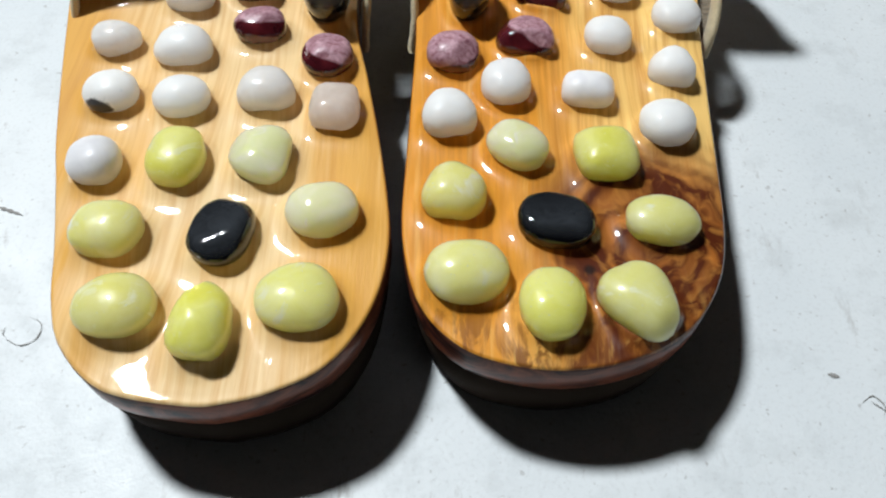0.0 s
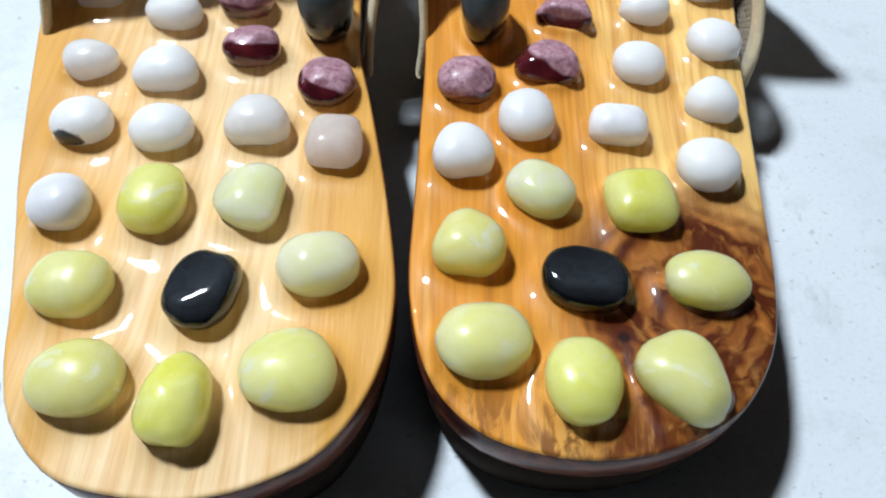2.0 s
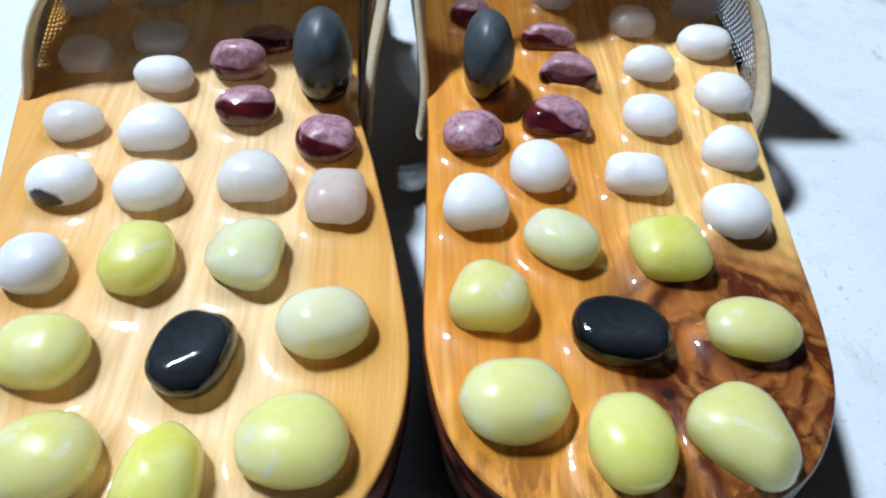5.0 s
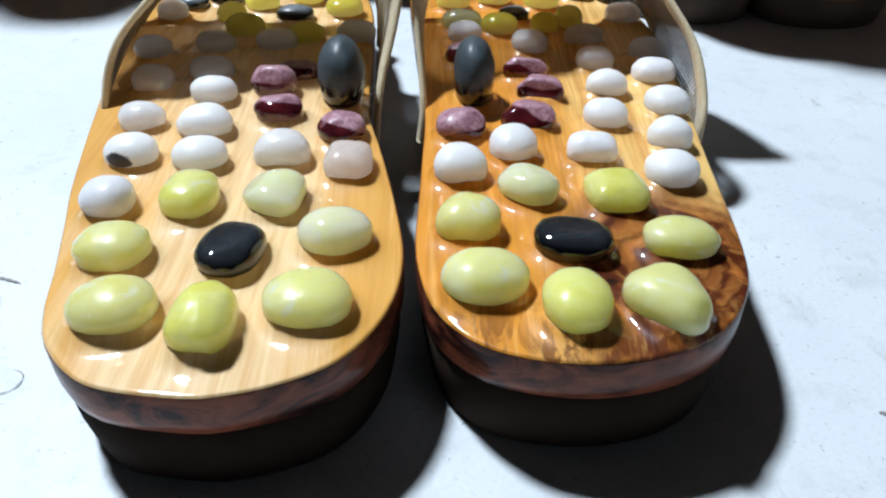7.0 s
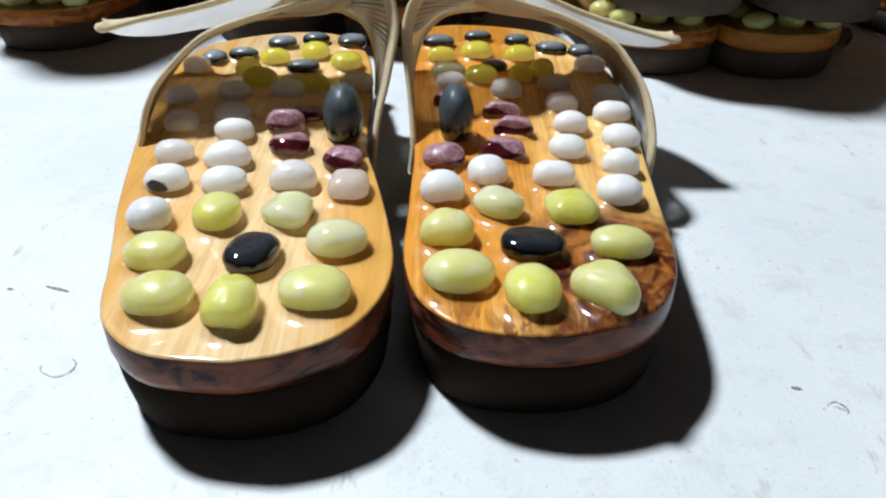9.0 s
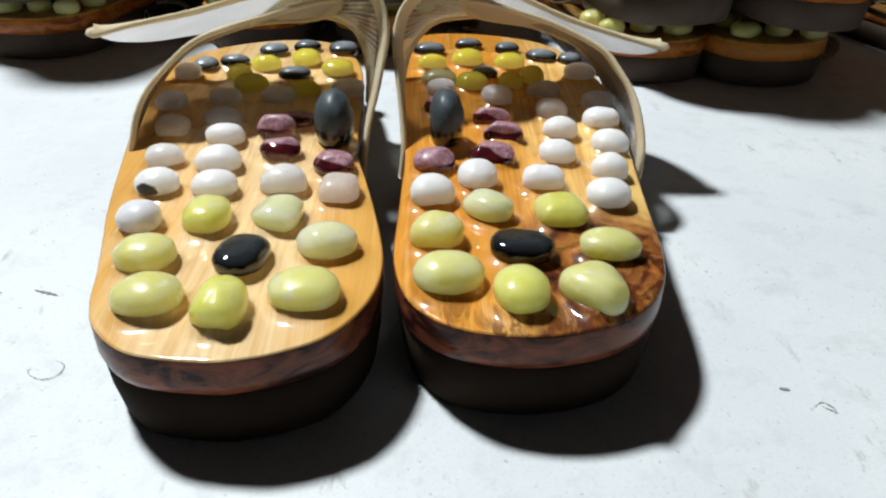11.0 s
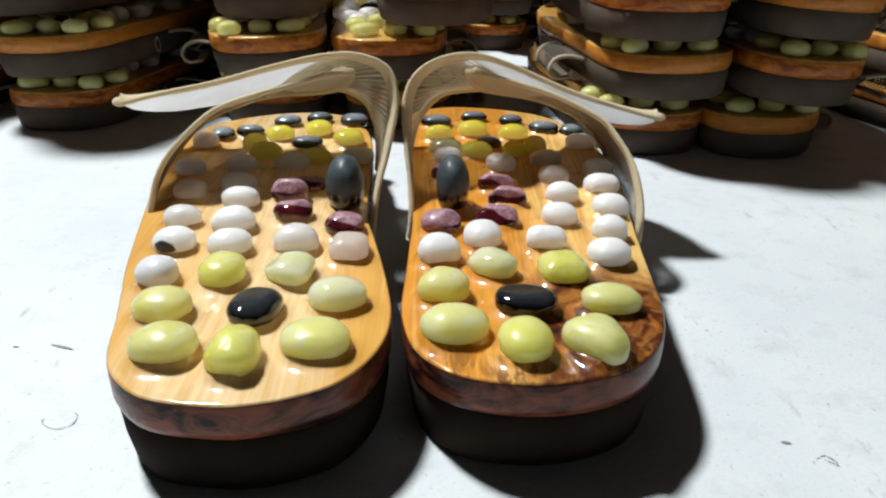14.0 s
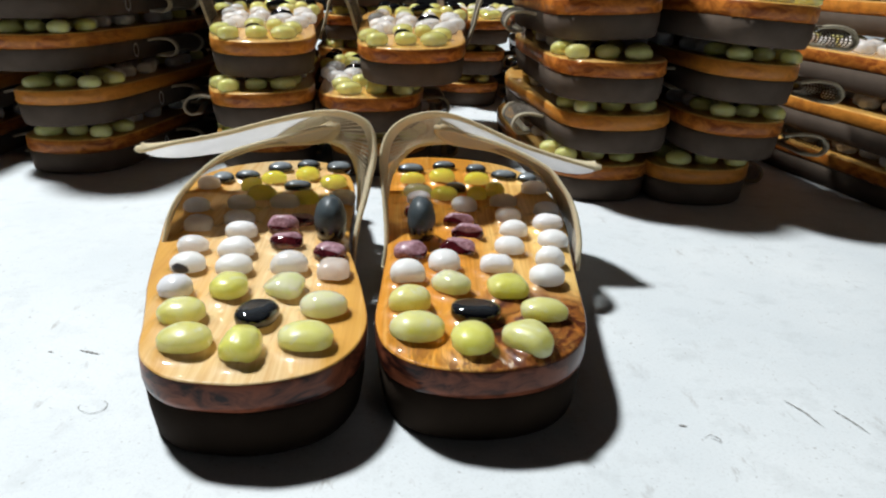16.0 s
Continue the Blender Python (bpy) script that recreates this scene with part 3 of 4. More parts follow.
# ---- the floor, and an unseen black room added round it to hold bounced light down ----
def slab(name, x0, x1, y0, y1, z0, z1, mat, label, category):
    v = [(x, y, z) for z in (z0, z1) for x, y in ((x0, y0), (x1, y0), (x1, y1), (x0, y1))]
    f = [(3, 2, 1, 0), (4, 5, 6, 7), (0, 1, 5, 4), (1, 2, 6, 5), (2, 3, 7, 6), (3, 0, 4, 7)]
    return tagged(new(name, mesh_of(name, v, f, [mat], shade=False)), label, category, kind="structure")


ground = slab("floor", -2.6, 2.6, -2.6, 2.6, -0.1, 0.0, GROUND, "scuffed white painted floor with fine cracks", "floor")
def scratch(width, *points):
    """A thin worn line in the floor's paint."""
    p = spline(points, 14)
    t = np.gradient(p, axis=0)
    t /= np.linalg.norm(t, axis=1)[:, None]
    verts = []
    for i in range(len(p)):
        w = width * (0.35 + 0.65 * abs(math.sin(2.1 * i))) * math.sin(math.pi * (i + 0.7) / (len(p) + 0.4))
        verts += [(p[i, 0] - t[i, 1] * w, p[i, 1] + t[i, 0] * w, 0.0003), (p[i, 0] + t[i, 1] * w, p[i, 1] - t[i, 0] * w, 0.0003)]
    ob = new("scratch", mesh_of("scratch", verts, [(2 * i + 1, 2 * i + 3, 2 * i + 2, 2 * i) for i in range(len(p) - 1)], [SCUFF]))
    ob.parent = ground
    tagged(ob, "thin grey scratch in the floor paint")


scratch(.0005, (.180, .024), (.184, .016), (.1865, .006))
scratch(.0005, (.196, .0175), (.199, .010), (.2015, .002))
scratch(.0002, (-.0850, .0150), (-.0800, .0128), (-.0762, .0152), (-.0765, .0195), (-.0800, .0215))
scratch(.00015, (-.0856, .0185), (-.0858, .0165), (-.0846, .0150))
scratch(.0007, (-.1035, .0595), (-.0990, .0580), (-.0935, .0560))
scratch(.0005, (-.1160, .0580), (-.1135, .0578))
scratch(.0002, (.1395, -.0010), (.1430, .0010), (.1452, -.0020), (.1440, -.0042))
scratch(.0002, (.1420, -.0005), (.1455, -.0035))
scratch(.0008, (.1330, .0070), (.1360, .0062))
slab("wall_north", -2.6, 2.6, 2.6, 2.75, -0.1, 3.2, WALL, "unseen black wall that soaks up bounced light", "wall")
slab("wall_south", -2.6, 2.6, -2.75, -2.6, -0.1, 3.2, WALL, "unseen black wall that soaks up bounced light", "wall")
slab("wall_east", 2.6, 2.75, -2.75, 2.75, -0.1, 3.2, WALL, "unseen black wall that soaks up bounced light", "wall")
slab("wall_west", -2.75, -2.6, -2.75, 2.75, -0.1, 3.2, WALL, "unseen black wall that soaks up bounced light", "wall")
slab("ceiling", -2.75, 2.75, -2.75, 2.75, 3.2, 3.3, CEIL, "unseen black ceiling that soaks up bounced light", "ceiling")


# ---- the pair of sandals in front ----
def body(sandal, outline, deck_mat, edge_mat):
    ring = spline(outline, 150, closed=True)
    part("sole", loft("sole", ring, [(0.0045, 0.0), (0.0028, 0.0012), (0.0014, 0.010), (0.0009, 0.0182), (0.0022, 0.0190)], [FOAM]), sandal, "dark brown foam rubber sole")
    part("insole", loft("insole", ring, [(0.0015, 0.0187), (0.0004, 0.0194), (0.0, 0.0215), (0.0, 0.0293), (0.0002, DECK - 0.0004), (0.0030, DECK - 0.0003)], [edge_mat, deck_mat], 0, 1), sandal, "lacquered cedar insole board")


def heel_empty(name, x, y, label, group):
    ob = new(name)
    ob.location = (x, y, 0)
    ob.empty_display_size = 0.02
    return tagged(ob, label, "sandal", group)


LEFT_OUTLINE = [(-.0225, -.016), (-.041, -.0125), (-.053, -.002), (-.0585, .010), (-.062, .024), (-.068, .045), (-.0725, .060), (-.079, .087), (-.085, .114), (-.094, .155), (-.099, .195), (-.097, .223), (-.088, .246), (-.072, .260), (-.054, .268), (-.036, .269), (-.018, .260), (-.006, .235), (.000, .205), (.003, .16), (.005, .111), (.010, .085), (.0145, .062), (.018, .040), (.019, .027), (.0175, .014), (.013, .002), (.006, -.007), (-.004, -.0125), (-.013, -.0152)]
RIGHT_OUTLINE = [(.055, -.0068), (.040, -.0035), (.031, .003), (.0258, .011), (.0228, .022), (.0215, .035), (.022, .055), (.0225, .075), (.0230, .110), (.020, .16), (.0155, .22), (.0150, .25), (.020, .272), (.032, .282), (.048, .285), (.071, .280), (.093, .267), (.106, .247), (.1135, .22), (.1165, .18), (.1145, .14), (.1105, .110), (.1065, .075), (.1045, .055), (.1025, .036), (.099, .020), (.092, .0075), (.083, -.0005), (.070, -.0055)]

left = heel_empty("massage_sandal", -0.022, -0.015, "cedar massage sandal with pale insole, set with polished pebbles", "pair of massage sandals")
body(left, LEFT_OUTLINE, WOOD_PALE, EDGE)
B = []
stone(left, B, JADE_DULL, -.0408, .0057, .0182, .0157, 4, .0094)
stone(left, B, JADE, -.0210, .0011, .0131, .0181, -8, .0108, dent=.12, facets=((80, 60, .10), (200, 40, .08)))
stone(left, B, JADE_DULL, -.0005, .0085, .0189, .0175, 4, .0091, tri=(0.03, 80))
stone(left, B, JADE_DULL, -.0482, .0268, .0173, .0150, 0, .0093)
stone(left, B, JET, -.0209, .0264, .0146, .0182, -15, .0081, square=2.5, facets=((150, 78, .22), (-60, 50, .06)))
stone(left, B, JADE_PALE, .0024, .0332, .0178, .0148, 14, .0095)
stone(left, B, LILAC, -.0567, .0477, .0132, .0140, 0, .0097)
stone(left, B, JADE, -.0366, .0498, .0147, .0187, 0, .0095)
stone(left, B, JADE_PALE, -.0148, .0511, .0159, .0178, 0, .0090, square=2.3, tri=(.06, 55), facets=((170, 40, .16), (-30, 50, .10)))
stone(left, B, INKED, -.0592, .0731, .0148, .0130, 5, .0091)
stone(left, B, WHITE, -.0396, .0714, .0151, .0132, 0, .0093)
stone(left, B, MILK, -.0168, .0742, .0157, .0144, 0, .0098, square=2.1, tri=(0.07, 92))
stone(left, B, ROSE, .0023, .0686, .0136, .0151, 0, .0089, square=3.2, facets=((90, 80, .10),))
stone(left, B, MILK, -.0636, .0950, .0139, .0115, -5, .0089, tri=(0.06, 140))
stone(left, B, WHITE, -.0432, .0921, .0160, .0142, 0, .0093, tri=(0.05, 95))
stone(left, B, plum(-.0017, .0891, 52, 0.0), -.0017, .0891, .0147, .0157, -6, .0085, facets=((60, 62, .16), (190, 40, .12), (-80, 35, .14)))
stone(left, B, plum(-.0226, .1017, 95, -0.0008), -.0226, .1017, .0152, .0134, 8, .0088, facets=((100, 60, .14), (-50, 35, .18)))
stone(left, B, BASALT, -.0040, .1152, .0150, .0235, 4, .0225, square=2.1)
stone(left, B, ROSE, -.0691, .1245, .0133, .0131, 0, .0089, square=3)
stone(left, B, WHITE, -.0462, .1150, .0148, .0113, 0, .0091)
stone(left, B, plum(-.0272, .1201, 80, 0.001), -.0272, .1205, .0148, .0120, 0, .0112, facets=((90, 70, .12), (-100, 30, .15)))
stone(left, B, MILK, -.0780, .1534, .0137, .0120, 0, .0088)
stone(left, B, MILK, -.0513, .1335, .0156, .0120, 0, .0088)
stone(left, B, MILK, -.0827, .1957, .0124, .0120, 0, .0088)
stone(left, B, MILK, -.0562, .1589, .0145, .0120, 0, .0088)
stone(left, B, MILK, -.0337, .1623, .0158, .0120, 0, .0088)
stone(left, B, plum(-.0225, .133, 90, 0.0), -.0215, .1345, .0150, .0115, 0, .0070, facets=((90, 70, .12),))
stone(left, B, MILK, -.0042, .1716, .0152, .0130, 0, .0088)
stone(left, B, LEMON, -.0491, .1781, .0151, .0153, 0, .0089)
stone(left, B, LEMON, -.0237, .1692, .0143, .0129, 0, .0088)
stone(left, B, LEMON, -.0577, .1932, .0122, .0120, 0, .0088)
stone(left, B, LEMON, -.0479, .2085, .0147, .0112, 0, .0088)
stone(left, B, LEMON, -.0118, .2015, .0157, .0150, 0, .0090)
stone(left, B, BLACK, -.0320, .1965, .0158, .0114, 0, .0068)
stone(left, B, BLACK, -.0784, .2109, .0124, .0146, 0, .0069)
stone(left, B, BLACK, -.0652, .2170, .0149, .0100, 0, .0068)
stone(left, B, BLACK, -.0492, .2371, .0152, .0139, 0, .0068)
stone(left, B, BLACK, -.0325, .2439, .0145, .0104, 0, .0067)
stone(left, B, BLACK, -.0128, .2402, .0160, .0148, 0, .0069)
stone(left, B, LEMON, -.0293, .2188, .0145, .0153, 0, .0089)
lacquer(left, LEFT_OUTLINE, B, LACQUERED_PALE)
strap(left, "inner_strap",
      [(.0068, .109, .019), (.0072, .110, .025), (.0080, .114, .032), (.0092, .120, .039), (.0120, .127, .048), (.0142, .134, .058), (.0160, .140, .068), (.0132, .146, .080), (.0050, .148, .084), (-.004, .149, .0858), (-.019, .149, .0842), (-.038, .147, .080), (-.060, .143, .0745), (-.081, .138, .071), (-.091, .135, .069), (-.0965, .132, .068)],
      [(.0022, .200, .019), (.0030, .199, .033), (.0010, .196, .046), (-.005, .191, .0575), (-.019, .187, .0635), (-.039, .184, .0635), (-.058, .180, .0580), (-.076, .175, .0562), (-.088, .167, .0560), (-.0965, .153, .0600), (-.0985, .140, .0660)],
      0.50, "beige net strap lying unfastened over the foot bed", PAD)
strap(left, "outer_strap",
      [(-.0838, .108, .019), (-.0825, .109, .026), (-.0812, .112, .033), (-.0805, .117, .040), (-.077, .122, .048), (-.071, .127, .055), (-.059, .134, .065), (-.044, .139, .070), (-.031, .143, .073), (-.018, .1465, .0762), (-.010, .151, .0772), (-.005, .160, .0755)],
      [(-.0990, .192, .019), (-.0960, .193, .030), (-.082, .190, .046), (-.062, .187, .0560), (-.048, .185, .0600), (-.034, .184, .0615), (-.022, .182, .0625), (-.011, .178, .0660), (-.0055, .169, .0720)],
      0.62, "beige net strap rising from the outer side", None)

right = heel_empty("massage_sandal", 0.058, -0.006, "amber cedar massage sandal with a dark burl at its heel", "pair of massage sandals")
body(right, RIGHT_OUTLINE, WOOD_AMBER, EDGE)
B = []
stone(right, B, JADE_DULL, .0374, .0158, .0196, .0159, 8, .0097)
stone(right, B, JADE, .0566, .0074, .0152, .0180, 0, .0100)
stone(right, B, JADE_DULL, .0768, .0085, .0196, .0158, -62, .0096, square=2.2, tri=(.09, 0), egg=-.04, facets=((10, 20, .10),))
stone(right, B, JADE_DULL, .0347, .0390, .0162, .0156, -15, .0099, square=2.3, tri=(0.06, 108))
stone(right, B, JET, .0595, .0313, .0192, .0153, -14, .0074, facets=((120, 76, .22), (-80, 40, .06)))
stone(right, B, JADE_DULL, .0851, .0313, .0177, .0133, -8, .0087)
stone(right, B, JADE_PALE, .0511, .0551, .0167, .0138, -40, .0093, facets=((60, 70, .08),))
stone(right, B, JADE, .0740, .0526, .0160, .0163, 5, .0092, square=3.2, facets=((90, 80, .10), (-90, 30, .10)))
stone(right, B, WHITE, .0333, .0658, .0146, .0146, 0, .0099, tri=(0.06, 100))
stone(right, B, WHITE, .0491, .0784, .0140, .0151, 0, .0096)
stone(right, B, LILAC, .0716, .0759, .0144, .0111, -5, .0092, square=2.9, facets=((90, 75, .08),))
stone(right, B, WHITE, .0916, .0635, .0149, .0145, 0, .0096)
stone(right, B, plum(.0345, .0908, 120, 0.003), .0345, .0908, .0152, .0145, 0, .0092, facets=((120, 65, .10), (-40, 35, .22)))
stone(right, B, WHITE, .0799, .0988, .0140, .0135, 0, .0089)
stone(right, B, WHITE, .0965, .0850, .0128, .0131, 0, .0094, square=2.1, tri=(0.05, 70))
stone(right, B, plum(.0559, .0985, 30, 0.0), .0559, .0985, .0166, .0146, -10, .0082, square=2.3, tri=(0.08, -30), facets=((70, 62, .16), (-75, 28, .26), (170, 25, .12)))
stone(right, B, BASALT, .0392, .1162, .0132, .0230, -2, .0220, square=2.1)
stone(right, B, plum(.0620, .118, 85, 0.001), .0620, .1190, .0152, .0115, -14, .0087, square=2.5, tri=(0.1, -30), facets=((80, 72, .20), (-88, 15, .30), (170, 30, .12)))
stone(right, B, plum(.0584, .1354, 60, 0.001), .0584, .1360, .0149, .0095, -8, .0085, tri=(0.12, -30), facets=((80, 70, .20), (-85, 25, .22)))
stone(right, B, WHITE, .0846, .1219, .0138, .0115, 0, .0091)
stone(right, B, WHITE, .1017, .1087, .0144, .0137, 0, .0088)
stone(right, B, LILAC, .1034, .1337, .0156, .0128, 0, .0089)
stone(right, B, ROSE, .0845, .1447, .0136, .0118, 0, .0088, square=3)
stone(right, B, MILK, .1061, .1547, .0135, .0110, 0, .0088)
stone(right, B, MILK, .1052, .1962, .0151, .0130, 0, .0088)
stone(right, B, MILK, .0844, .1690, .0153, .0093, 0, .0087)
stone(right, B, MILK, .0626, .1617, .0138, .0139, 0, .0089)
stone(right, B, LILAC, .0382, .1717, .0134, .0119, 0, .0088)
stone(right, B, plum(.0359, .1511, 90, 0.001), .0365, .1495, .0125, .0105, 0, .0080)
stone(right, B, JADE_PALE, .0375, .1863, .0165, .0120, 0, .0088)
stone(right, B, LEMON, .0524, .1813, .0148, .0141, 0, .0089)
stone(right, B, LEMON, .0819, .1906, .0115, .0166, 0, .0089)
stone(right, B, LEMON, .0344, .2113, .0150, .0086, 0, .0087)
stone(right, B, LEMON, .0521, .2185, .0160, .0150, 0, .0092)
stone(right, B, LEMON, .0731, .2130, .0155, .0116, 0, .0088)
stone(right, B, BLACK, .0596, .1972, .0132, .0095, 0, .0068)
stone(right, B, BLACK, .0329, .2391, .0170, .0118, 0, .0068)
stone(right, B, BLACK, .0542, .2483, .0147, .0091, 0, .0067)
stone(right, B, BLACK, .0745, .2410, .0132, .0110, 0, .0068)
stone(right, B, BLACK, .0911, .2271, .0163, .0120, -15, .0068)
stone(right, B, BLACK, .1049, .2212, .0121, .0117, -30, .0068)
stone(right, B, LEMON, .0711, .1830, .0114, .0117, 0, .0087)
lacquer(right, RIGHT_OUTLINE, B, LACQUERED_AMBER)
strap(right, "inner_strap",
      [(.0215, .109, .019), (.0228, .111, .028), (.0220, .120, .038), (.0208, .129, .048), (.0190, .142, .063), (.0198, .147, .069), (.0230, .152, .076), (.0330, .157, .082), (.0490, .160, .084), (.0660, .160, .079), (.0900, .158, .069), (.1140, .155, .062), (.1315, .153, .0578)],
      [(.0195, .200, .019), (.0190, .200, .032), (.0245, .197, .046), (.0330, .192, .0575), (.0430, .190, .0615), (.0620, .189, .0625), (.0840, .190, .0580), (.1060, .190, .0510), (.1200, .184, .0480), (.1285, .173, .0500), (.1325, .160, .0550)],
      0.50, "beige net strap lying unfastened over the foot bed", PAD)
strap(right, "outer_strap",
      [(.1145, .108, .019), (.1150, .109, .026), (.1160, .114, .032), (.1152, .122, .041), (.1130, .130, .048), (.1080, .138, .055), (.1030, .144, .060), (.0840, .152, .068), (.0640, .1565, .0733), (.0530, .160, .0755), (.0470, .167, .0745)],
      [(.1190, .192, .019), (.1170, .193, .031), (.1060, .190, .047), (.0920, .188, .0550), (.0800, .185, .0595), (.0660, .183, .0620), (.0540, .180, .0650), (.0475, .173, .0710)],
      0.62, "beige net strap rising from the outer side", None)


# ---- stock sandals, piled up behind ----
STOCK_RING = spline([(x - 0.062, y + 0.0068) for x, y in RIGHT_OUTLINE], 72, closed=True)


STOCK_DECK = 0.0270


def stock_strap(ob, sx, rising, dy=0.0, reach=1.0, narrow=1.0, weave=None):
    """A strap of a stock sandal, curled out sideways or standing up unfastened."""
    x0 = 0.0455 * sx * narrow
    if rising:
        near = [(x0 - .003 * sx, .098, .0140), (x0 + .003 * sx, .098, .030), (x0 + .009 * sx, .099, .050), (x0 + .021 * sx, .101, .070), (x0 + .037 * sx, .103, .084)]
        far = [(x0 + .000 * sx, .165, .0140), (x0 + .005 * sx, .165, .030), (x0 + .010 * sx, .160, .050), (x0 + .020 * sx, .155, .066), (x0 + .034 * sx, .150, .078)]
    else:
        near = [(x0 - .003 * sx, .070 + dy, .0140), (x0 + .007 * sx, .070 + dy, .0160), (x0 + .016 * sx, .069 + dy, .0145), (x0 + .020 * sx, .068 + dy, .008), (x0 + .016 * sx, .067 + dy, .0025), (x0 + .007 * sx, .067 + dy, .0028)]
        far = [(x0 + .002 * sx, .125 + dy, .0140), (x0 + .009 * sx, .125 + dy, .0160), (x0 + .017 * sx, .122 + dy, .0145), (x0 + .021 * sx, .120 + dy, .008), (x0 + .017 * sx, .118 + dy, .0025), (x0 + .009 * sx, .118 + dy, .0028)]
    near, far = ([(x0 + (x - x0) * reach, y, z) for x, y, z in edge] for edge in (near, far))
    g = ruled(near, far, 26, 14)
    st = new("strap", netting("strap", g, weave or NET_STOCK, 0.55 if weave is None else 0.15))
    st.parent = ob
    edge = np.vstack([g[:, 0], g[-1, 1:-1], g[::-1, -1]])
    toward = np.vstack([g[:, 1] - g[:, 0], g[-2, 1:-1] - g[-1, 1:-1], g[::-1, -2] - g[::-1, -1]])
    b = new("binding", tape_mesh("binding", edge, toward, TAPE_STOCK, 0.0055))
    b.parent = st


def oval_ring(x, y, z):
    """A small oval rim pressed into the side of a sole, in the plane of the flank."""
    verts, faces = [], []
    for r in (0.72, 1.0):
        for i in range(20):
            a = 2 * math.pi * i / 20
            verts.append((x, y + r * 0.0042 * math.cos(a), z + r * 0.0058 * math.sin(a)))
    for i in range(20):
        k = (i + 1) % 20
        faces.append((i, 20 + i, 20 + k, k))
    me = mesh_of("oval_mark", verts, faces, [PAD])
    me.transform(Matrix.Translation((0.0004, 0, 0)))
    return me


def stock_sandal(name, mirror, label, sides=(-1, 1), rising=False, mark=False, dy=0.0, reach=1.0, narrow=1.0, weave=None):
    """A sandal of the same make with its heel at the origin."""
    ob = tagged(new(name), label, "sandal", "piled massage sandals")
    ob.empty_display_size = 0.02
    ring = STOCK_RING * np.array([-narrow if mirror else narrow, 1.0])
    for nm, me, lb in (
        ("sole", loft("sole", ring, [(0.0045, 0.0), (0.0028, 0.0012), (0.0014, 0.009), (0.0009, 0.0158), (0.0022, 0.0165)], [FOAM_STOCK]), "grey-brown foam rubber sole"),
        ("insole", loft("insole", ring, [(0.0015, 0.0162), (0.0, 0.0182), (0.0, 0.0260), (0.0012, STOCK_DECK)], [EDGE_STOCK, WOOD_STOCK], 0, 1), "lacquered cedar insole board"),
    ):
        p = tagged(new(nm, me), lb)
        p.parent = ob
    kinds = {"j": JADE_STOCK, "d": JADE_STOCK, "w": QUARTZ_STOCK, "m": QUARTZ_STOCK, "k": STONE_BLACK_STOCK, "y": JADE_STOCK}
    shapes = {k: pebble("stone", 0.0150, 0.0134, 0.0096, v, 31 + i, around=20, up=10) for i, (k, v) in enumerate(kinds.items())}
    big = {k: pebble("stone", 0.0178, 0.0146, 0.0092, kinds[k], 57 + i, around=20, up=10) for i, k in enumerate("jdyk")}
    tall = pebble("stone", 0.0120, 0.0210, 0.0105, STONE_BLACK_STOCK, 71, around=20, up=10)
    rows = ((0.017, "jdj"), (0.037, "jkd"), (0.059, "wjjw"), (0.078, "wwmw"), (0.098, "mwww"), (0.12, "wkmw"), (0.145, "wmwm"), (0.17, "jyjm"), (0.195, "ykyj"), (0.22, "kyyk"), (0.245, "kkk"))
    for y, row in rows:
        half = 0.024 + 0.010 * min(1, y / 0.15)
        for i, k in enumerate(row):
            odd = 0.35 * half / len(row) * (1 if round(y * 1000) % 2 else -1)
            x = (-half + 2 * half * i / (len(row) - 1)) * 0.92 + odd + 0.0035 * math.sin(431 * y + 5.3 * i)
            back = 0.006 * (abs(x) / half) ** 2 if y < 0.02 else 0
            s = new("stone", big[k] if len(row) == 3 and y < 0.05 else tall if y in (0.12, 0.195) and k == "k" else shapes[k])
            s.parent = ob
            wide, long = 1 + 0.16 * math.sin(97 * y + 4.1 * i), 1 + 0.16 * math.sin(61 * y + 2.3 * i)
            s.matrix_basis = pose(narrow * (-x if mirror else x), y + back + 0.0045 * math.sin(211 * y + 3.7 * i), STOCK_DECK - 0.0002, 0, 0, 70 * math.sin(40 * y + 2.9 * i)) @ Matrix.Diagonal((narrow * wide, long, 1, 1))
    for sx in sides:
        stock_strap(ob, sx, rising, dy, reach, narrow, weave)
    if mark:
        k = int(np.argmin(np.abs(ring[:, 1] - 0.085) + (ring[:, 0] < 0)))
        o = tagged(new("oval_mark", oval_ring(ring[k, 0] - 0.0004, 0.085, 0.0085)), "pale oval mark on the flank")
        o.parent = ob
    return ob


PITCH = 0.0368
stock_l = stock_sandal("massage_sandal", True, "cedar massage sandal with brown foam sole, piled with others")
stock_r = stock_sandal("massage_sandal", False, "cedar massage sandal with brown foam sole, piled with others")
stock_bare = stock_sandal("massage_sandal", True, "cedar massage sandal with bare sides, piled with others", (1,))
stock_open = stock_sandal("massage_sandal", True, "cedar massage sandal with straps standing open, on top of a pile", rising=True)
stock_marked = stock_sandal("massage_sandal", False, "cedar massage sandal with an oval mark on its sole", mark=True, dy=0.035, reach=1.3)
stock_slim = stock_sandal("massage_sandal", False, "narrow cedar massage sandal with a strap hanging out", (1,), dy=-0.045, reach=1.45, narrow=0.92)
stock_pale = stock_sandal("massage_sandal", True, "cedar massage sandal with white padded straps standing up", rising=True, weave=PAD)
free = [stock_l, stock_r, stock_bare, stock_open, stock_marked, stock_slim, stock_pale]


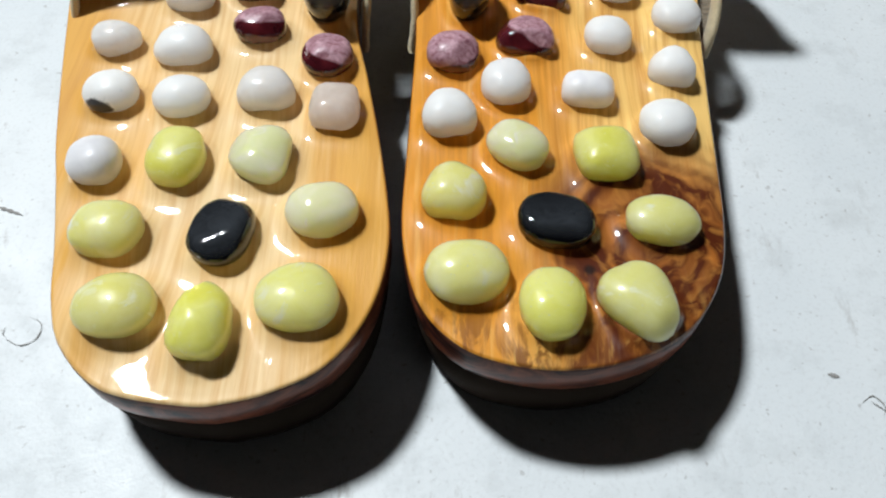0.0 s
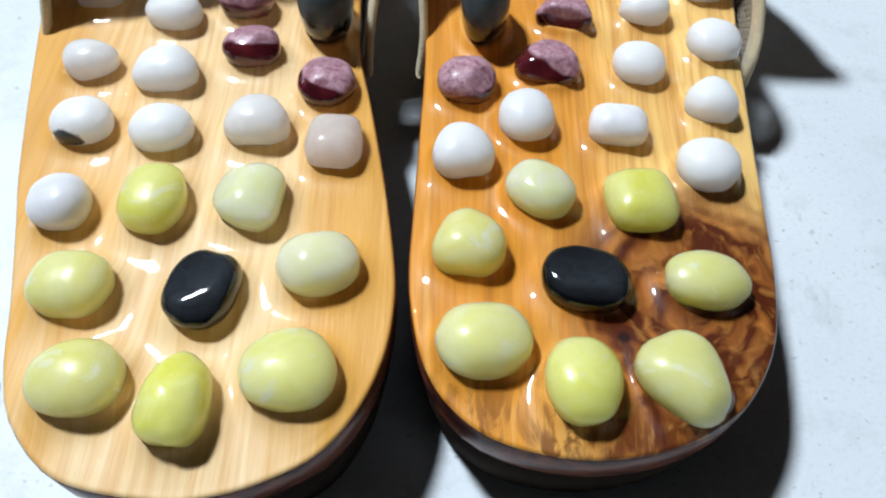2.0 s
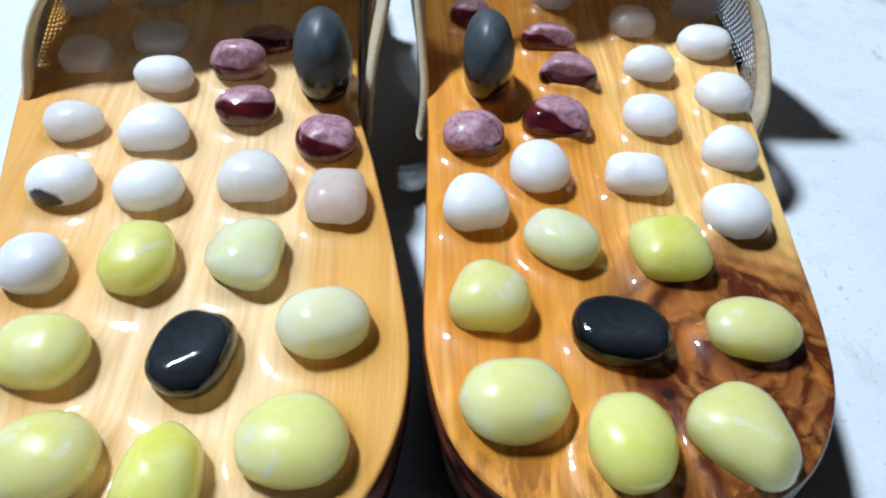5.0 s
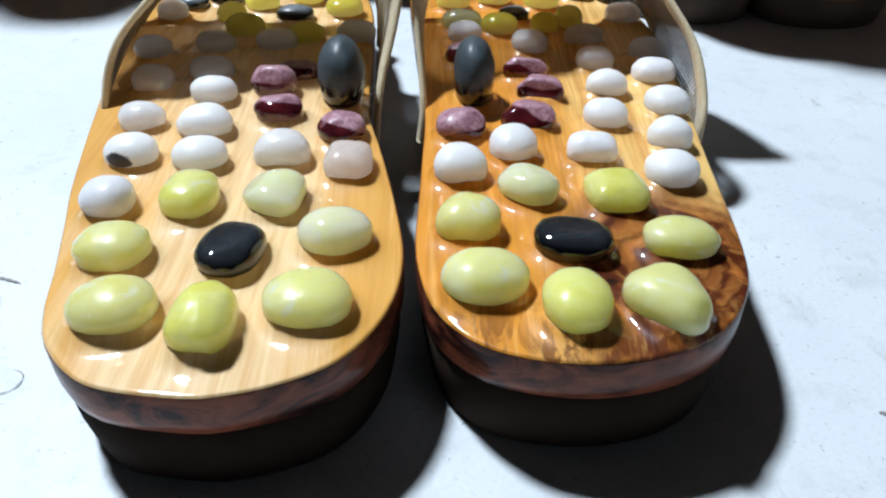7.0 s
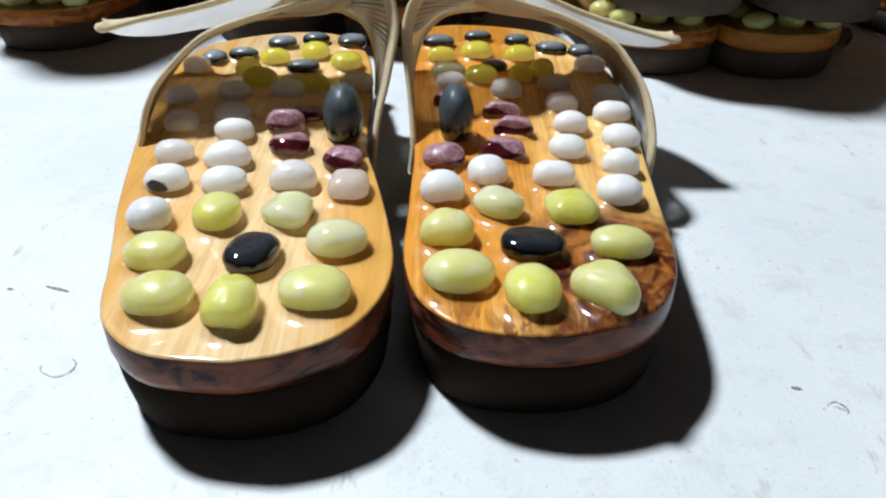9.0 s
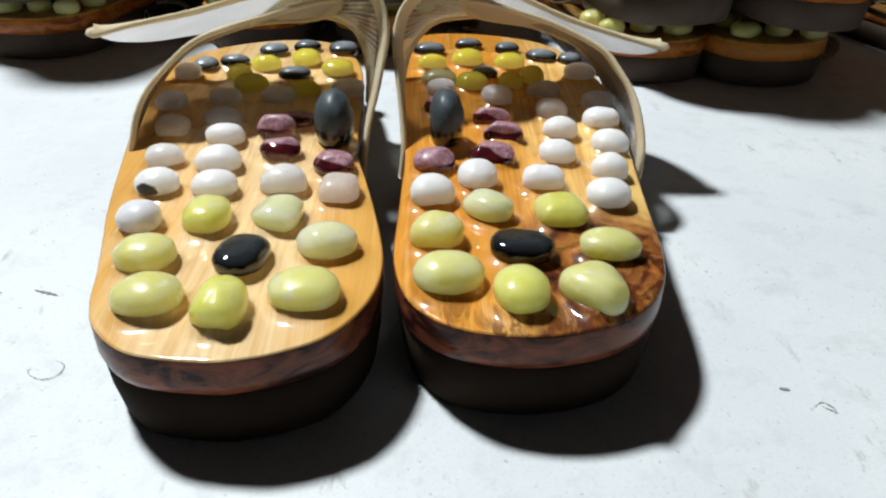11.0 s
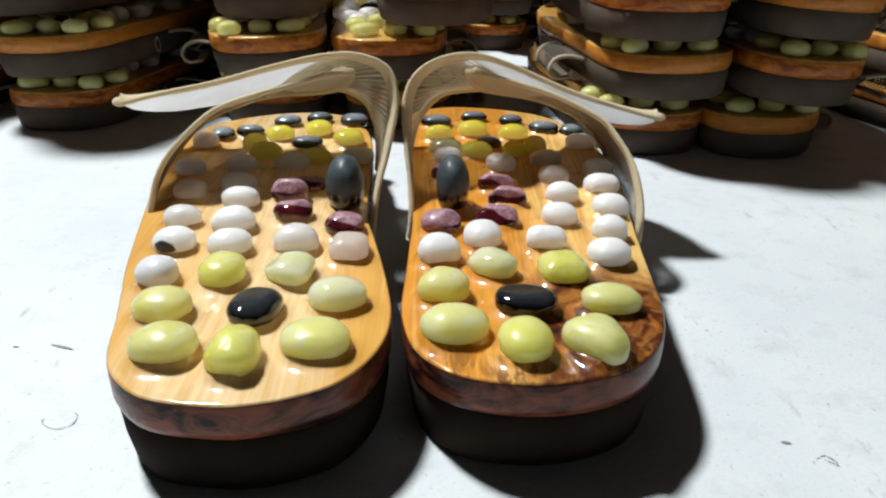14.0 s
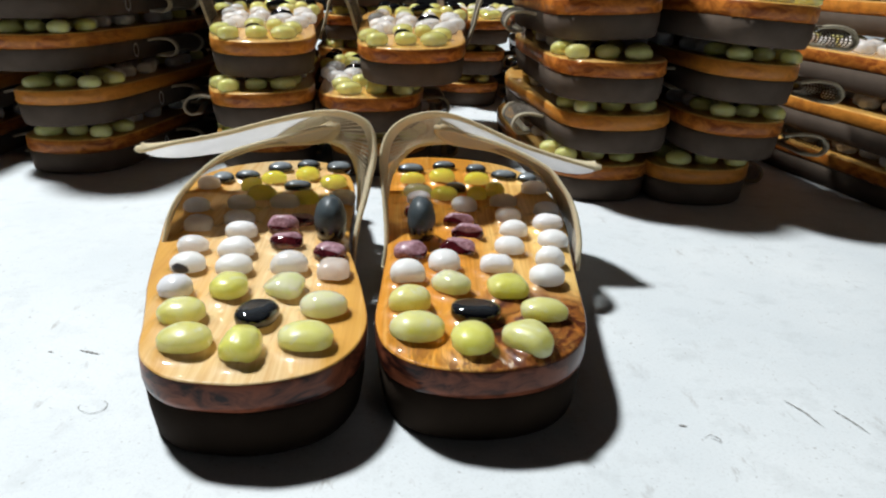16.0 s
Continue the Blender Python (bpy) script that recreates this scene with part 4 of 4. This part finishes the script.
def pile(src, base, places):
    """Sandals one on another from the layer called base up: (x, y, turn) of each heel, and where it lies askew its lift and roll."""
    for k, (x, y, turn, *askew) in enumerate(places):
        up, roll = askew or (0.0, 0.0)
        m = pose(x, y, 0.0002 + PITCH * (k + base) + up, 0, 0, turn) @ pose(0, 0, 0, 3 if src is stock_open else 0, roll, 0)
        if src in free:
            free.remove(src)
            src.matrix_basis = m
        else:
            copy_thing(src, m)


for side, x, high in ((stock_l, .100, 2), (stock_r, .205, 3), (stock_r, -.040, 6), (stock_l, -.160, 6), (stock_r, -.280, 6), (stock_l, -.400, 6)):
    pile(side, 0, [(x + .004 * math.sin(5 * k + 40 * x), .660 + .004 * math.sin(3 * k + x), 4 * math.sin(2 * k + 9 * x)) for k in range(high)])
pile(stock_bare, 0, [(.167, .280, 0)])
pile(stock_l, 1, [(.176, .267, 1, .0010, -1.9)])
pile(stock_bare, 2, [(.164, .261, -4, -.0004, -.2)])
pile(stock_l, 3, [(.162, .277, -4, .0012, -3.0), (.160, .270, 0, .002, 0)])
pile(stock_r, 0, [(.240, .273, -3)])
pile(stock_slim, 1, [(.259, .258, 5, 0, 2.9), (.266, .263, 6, 0, 3.4), (.267, .246, 13, .001, 4.0)])
# the topmost sandal is out of view, added to shade those below it
pile(stock_bare, 0, [(.409, .239, 5), (.408, .225, 3, 0, -1.0), (.406, .243, 4, 0, 2.0), (.458, .257, 4, .0007, -.5), (.456, .262, 2, .001, 0)])
pile(stock_bare, 0, [(-.084, .345, 3)])
pile(stock_l, 1, [(-.077, .325, 8, .0014, -2.5)])
pile(stock_open, 2, [(-.078, .337, 7, 0, -1.1)])
pile(stock_r, 0, [(.006, .338, 0), (.004, .325, 5)])
pile(stock_open, 2, [(.031, .310, -2, 0, -1.7)])
pile(stock_pale, 2, [(.098, .640, -8)])
pile(stock_marked, 0, [(-.228, .329, -4), (-.229, .325, -6, 0, -2.0), (-.252, .338, -8, .0009, -1.3), (-.259, .345, -10, .001, 0), (-.252, .340, -8, .001, 0), (-.254, .338, -9, .001, 0)])
pile(stock_l, 0, [(-.345, .330, -3), (-.345, .328, -4), (-.366, .340, -3), (-.368, .338, -4), (-.366, .342, -2)])
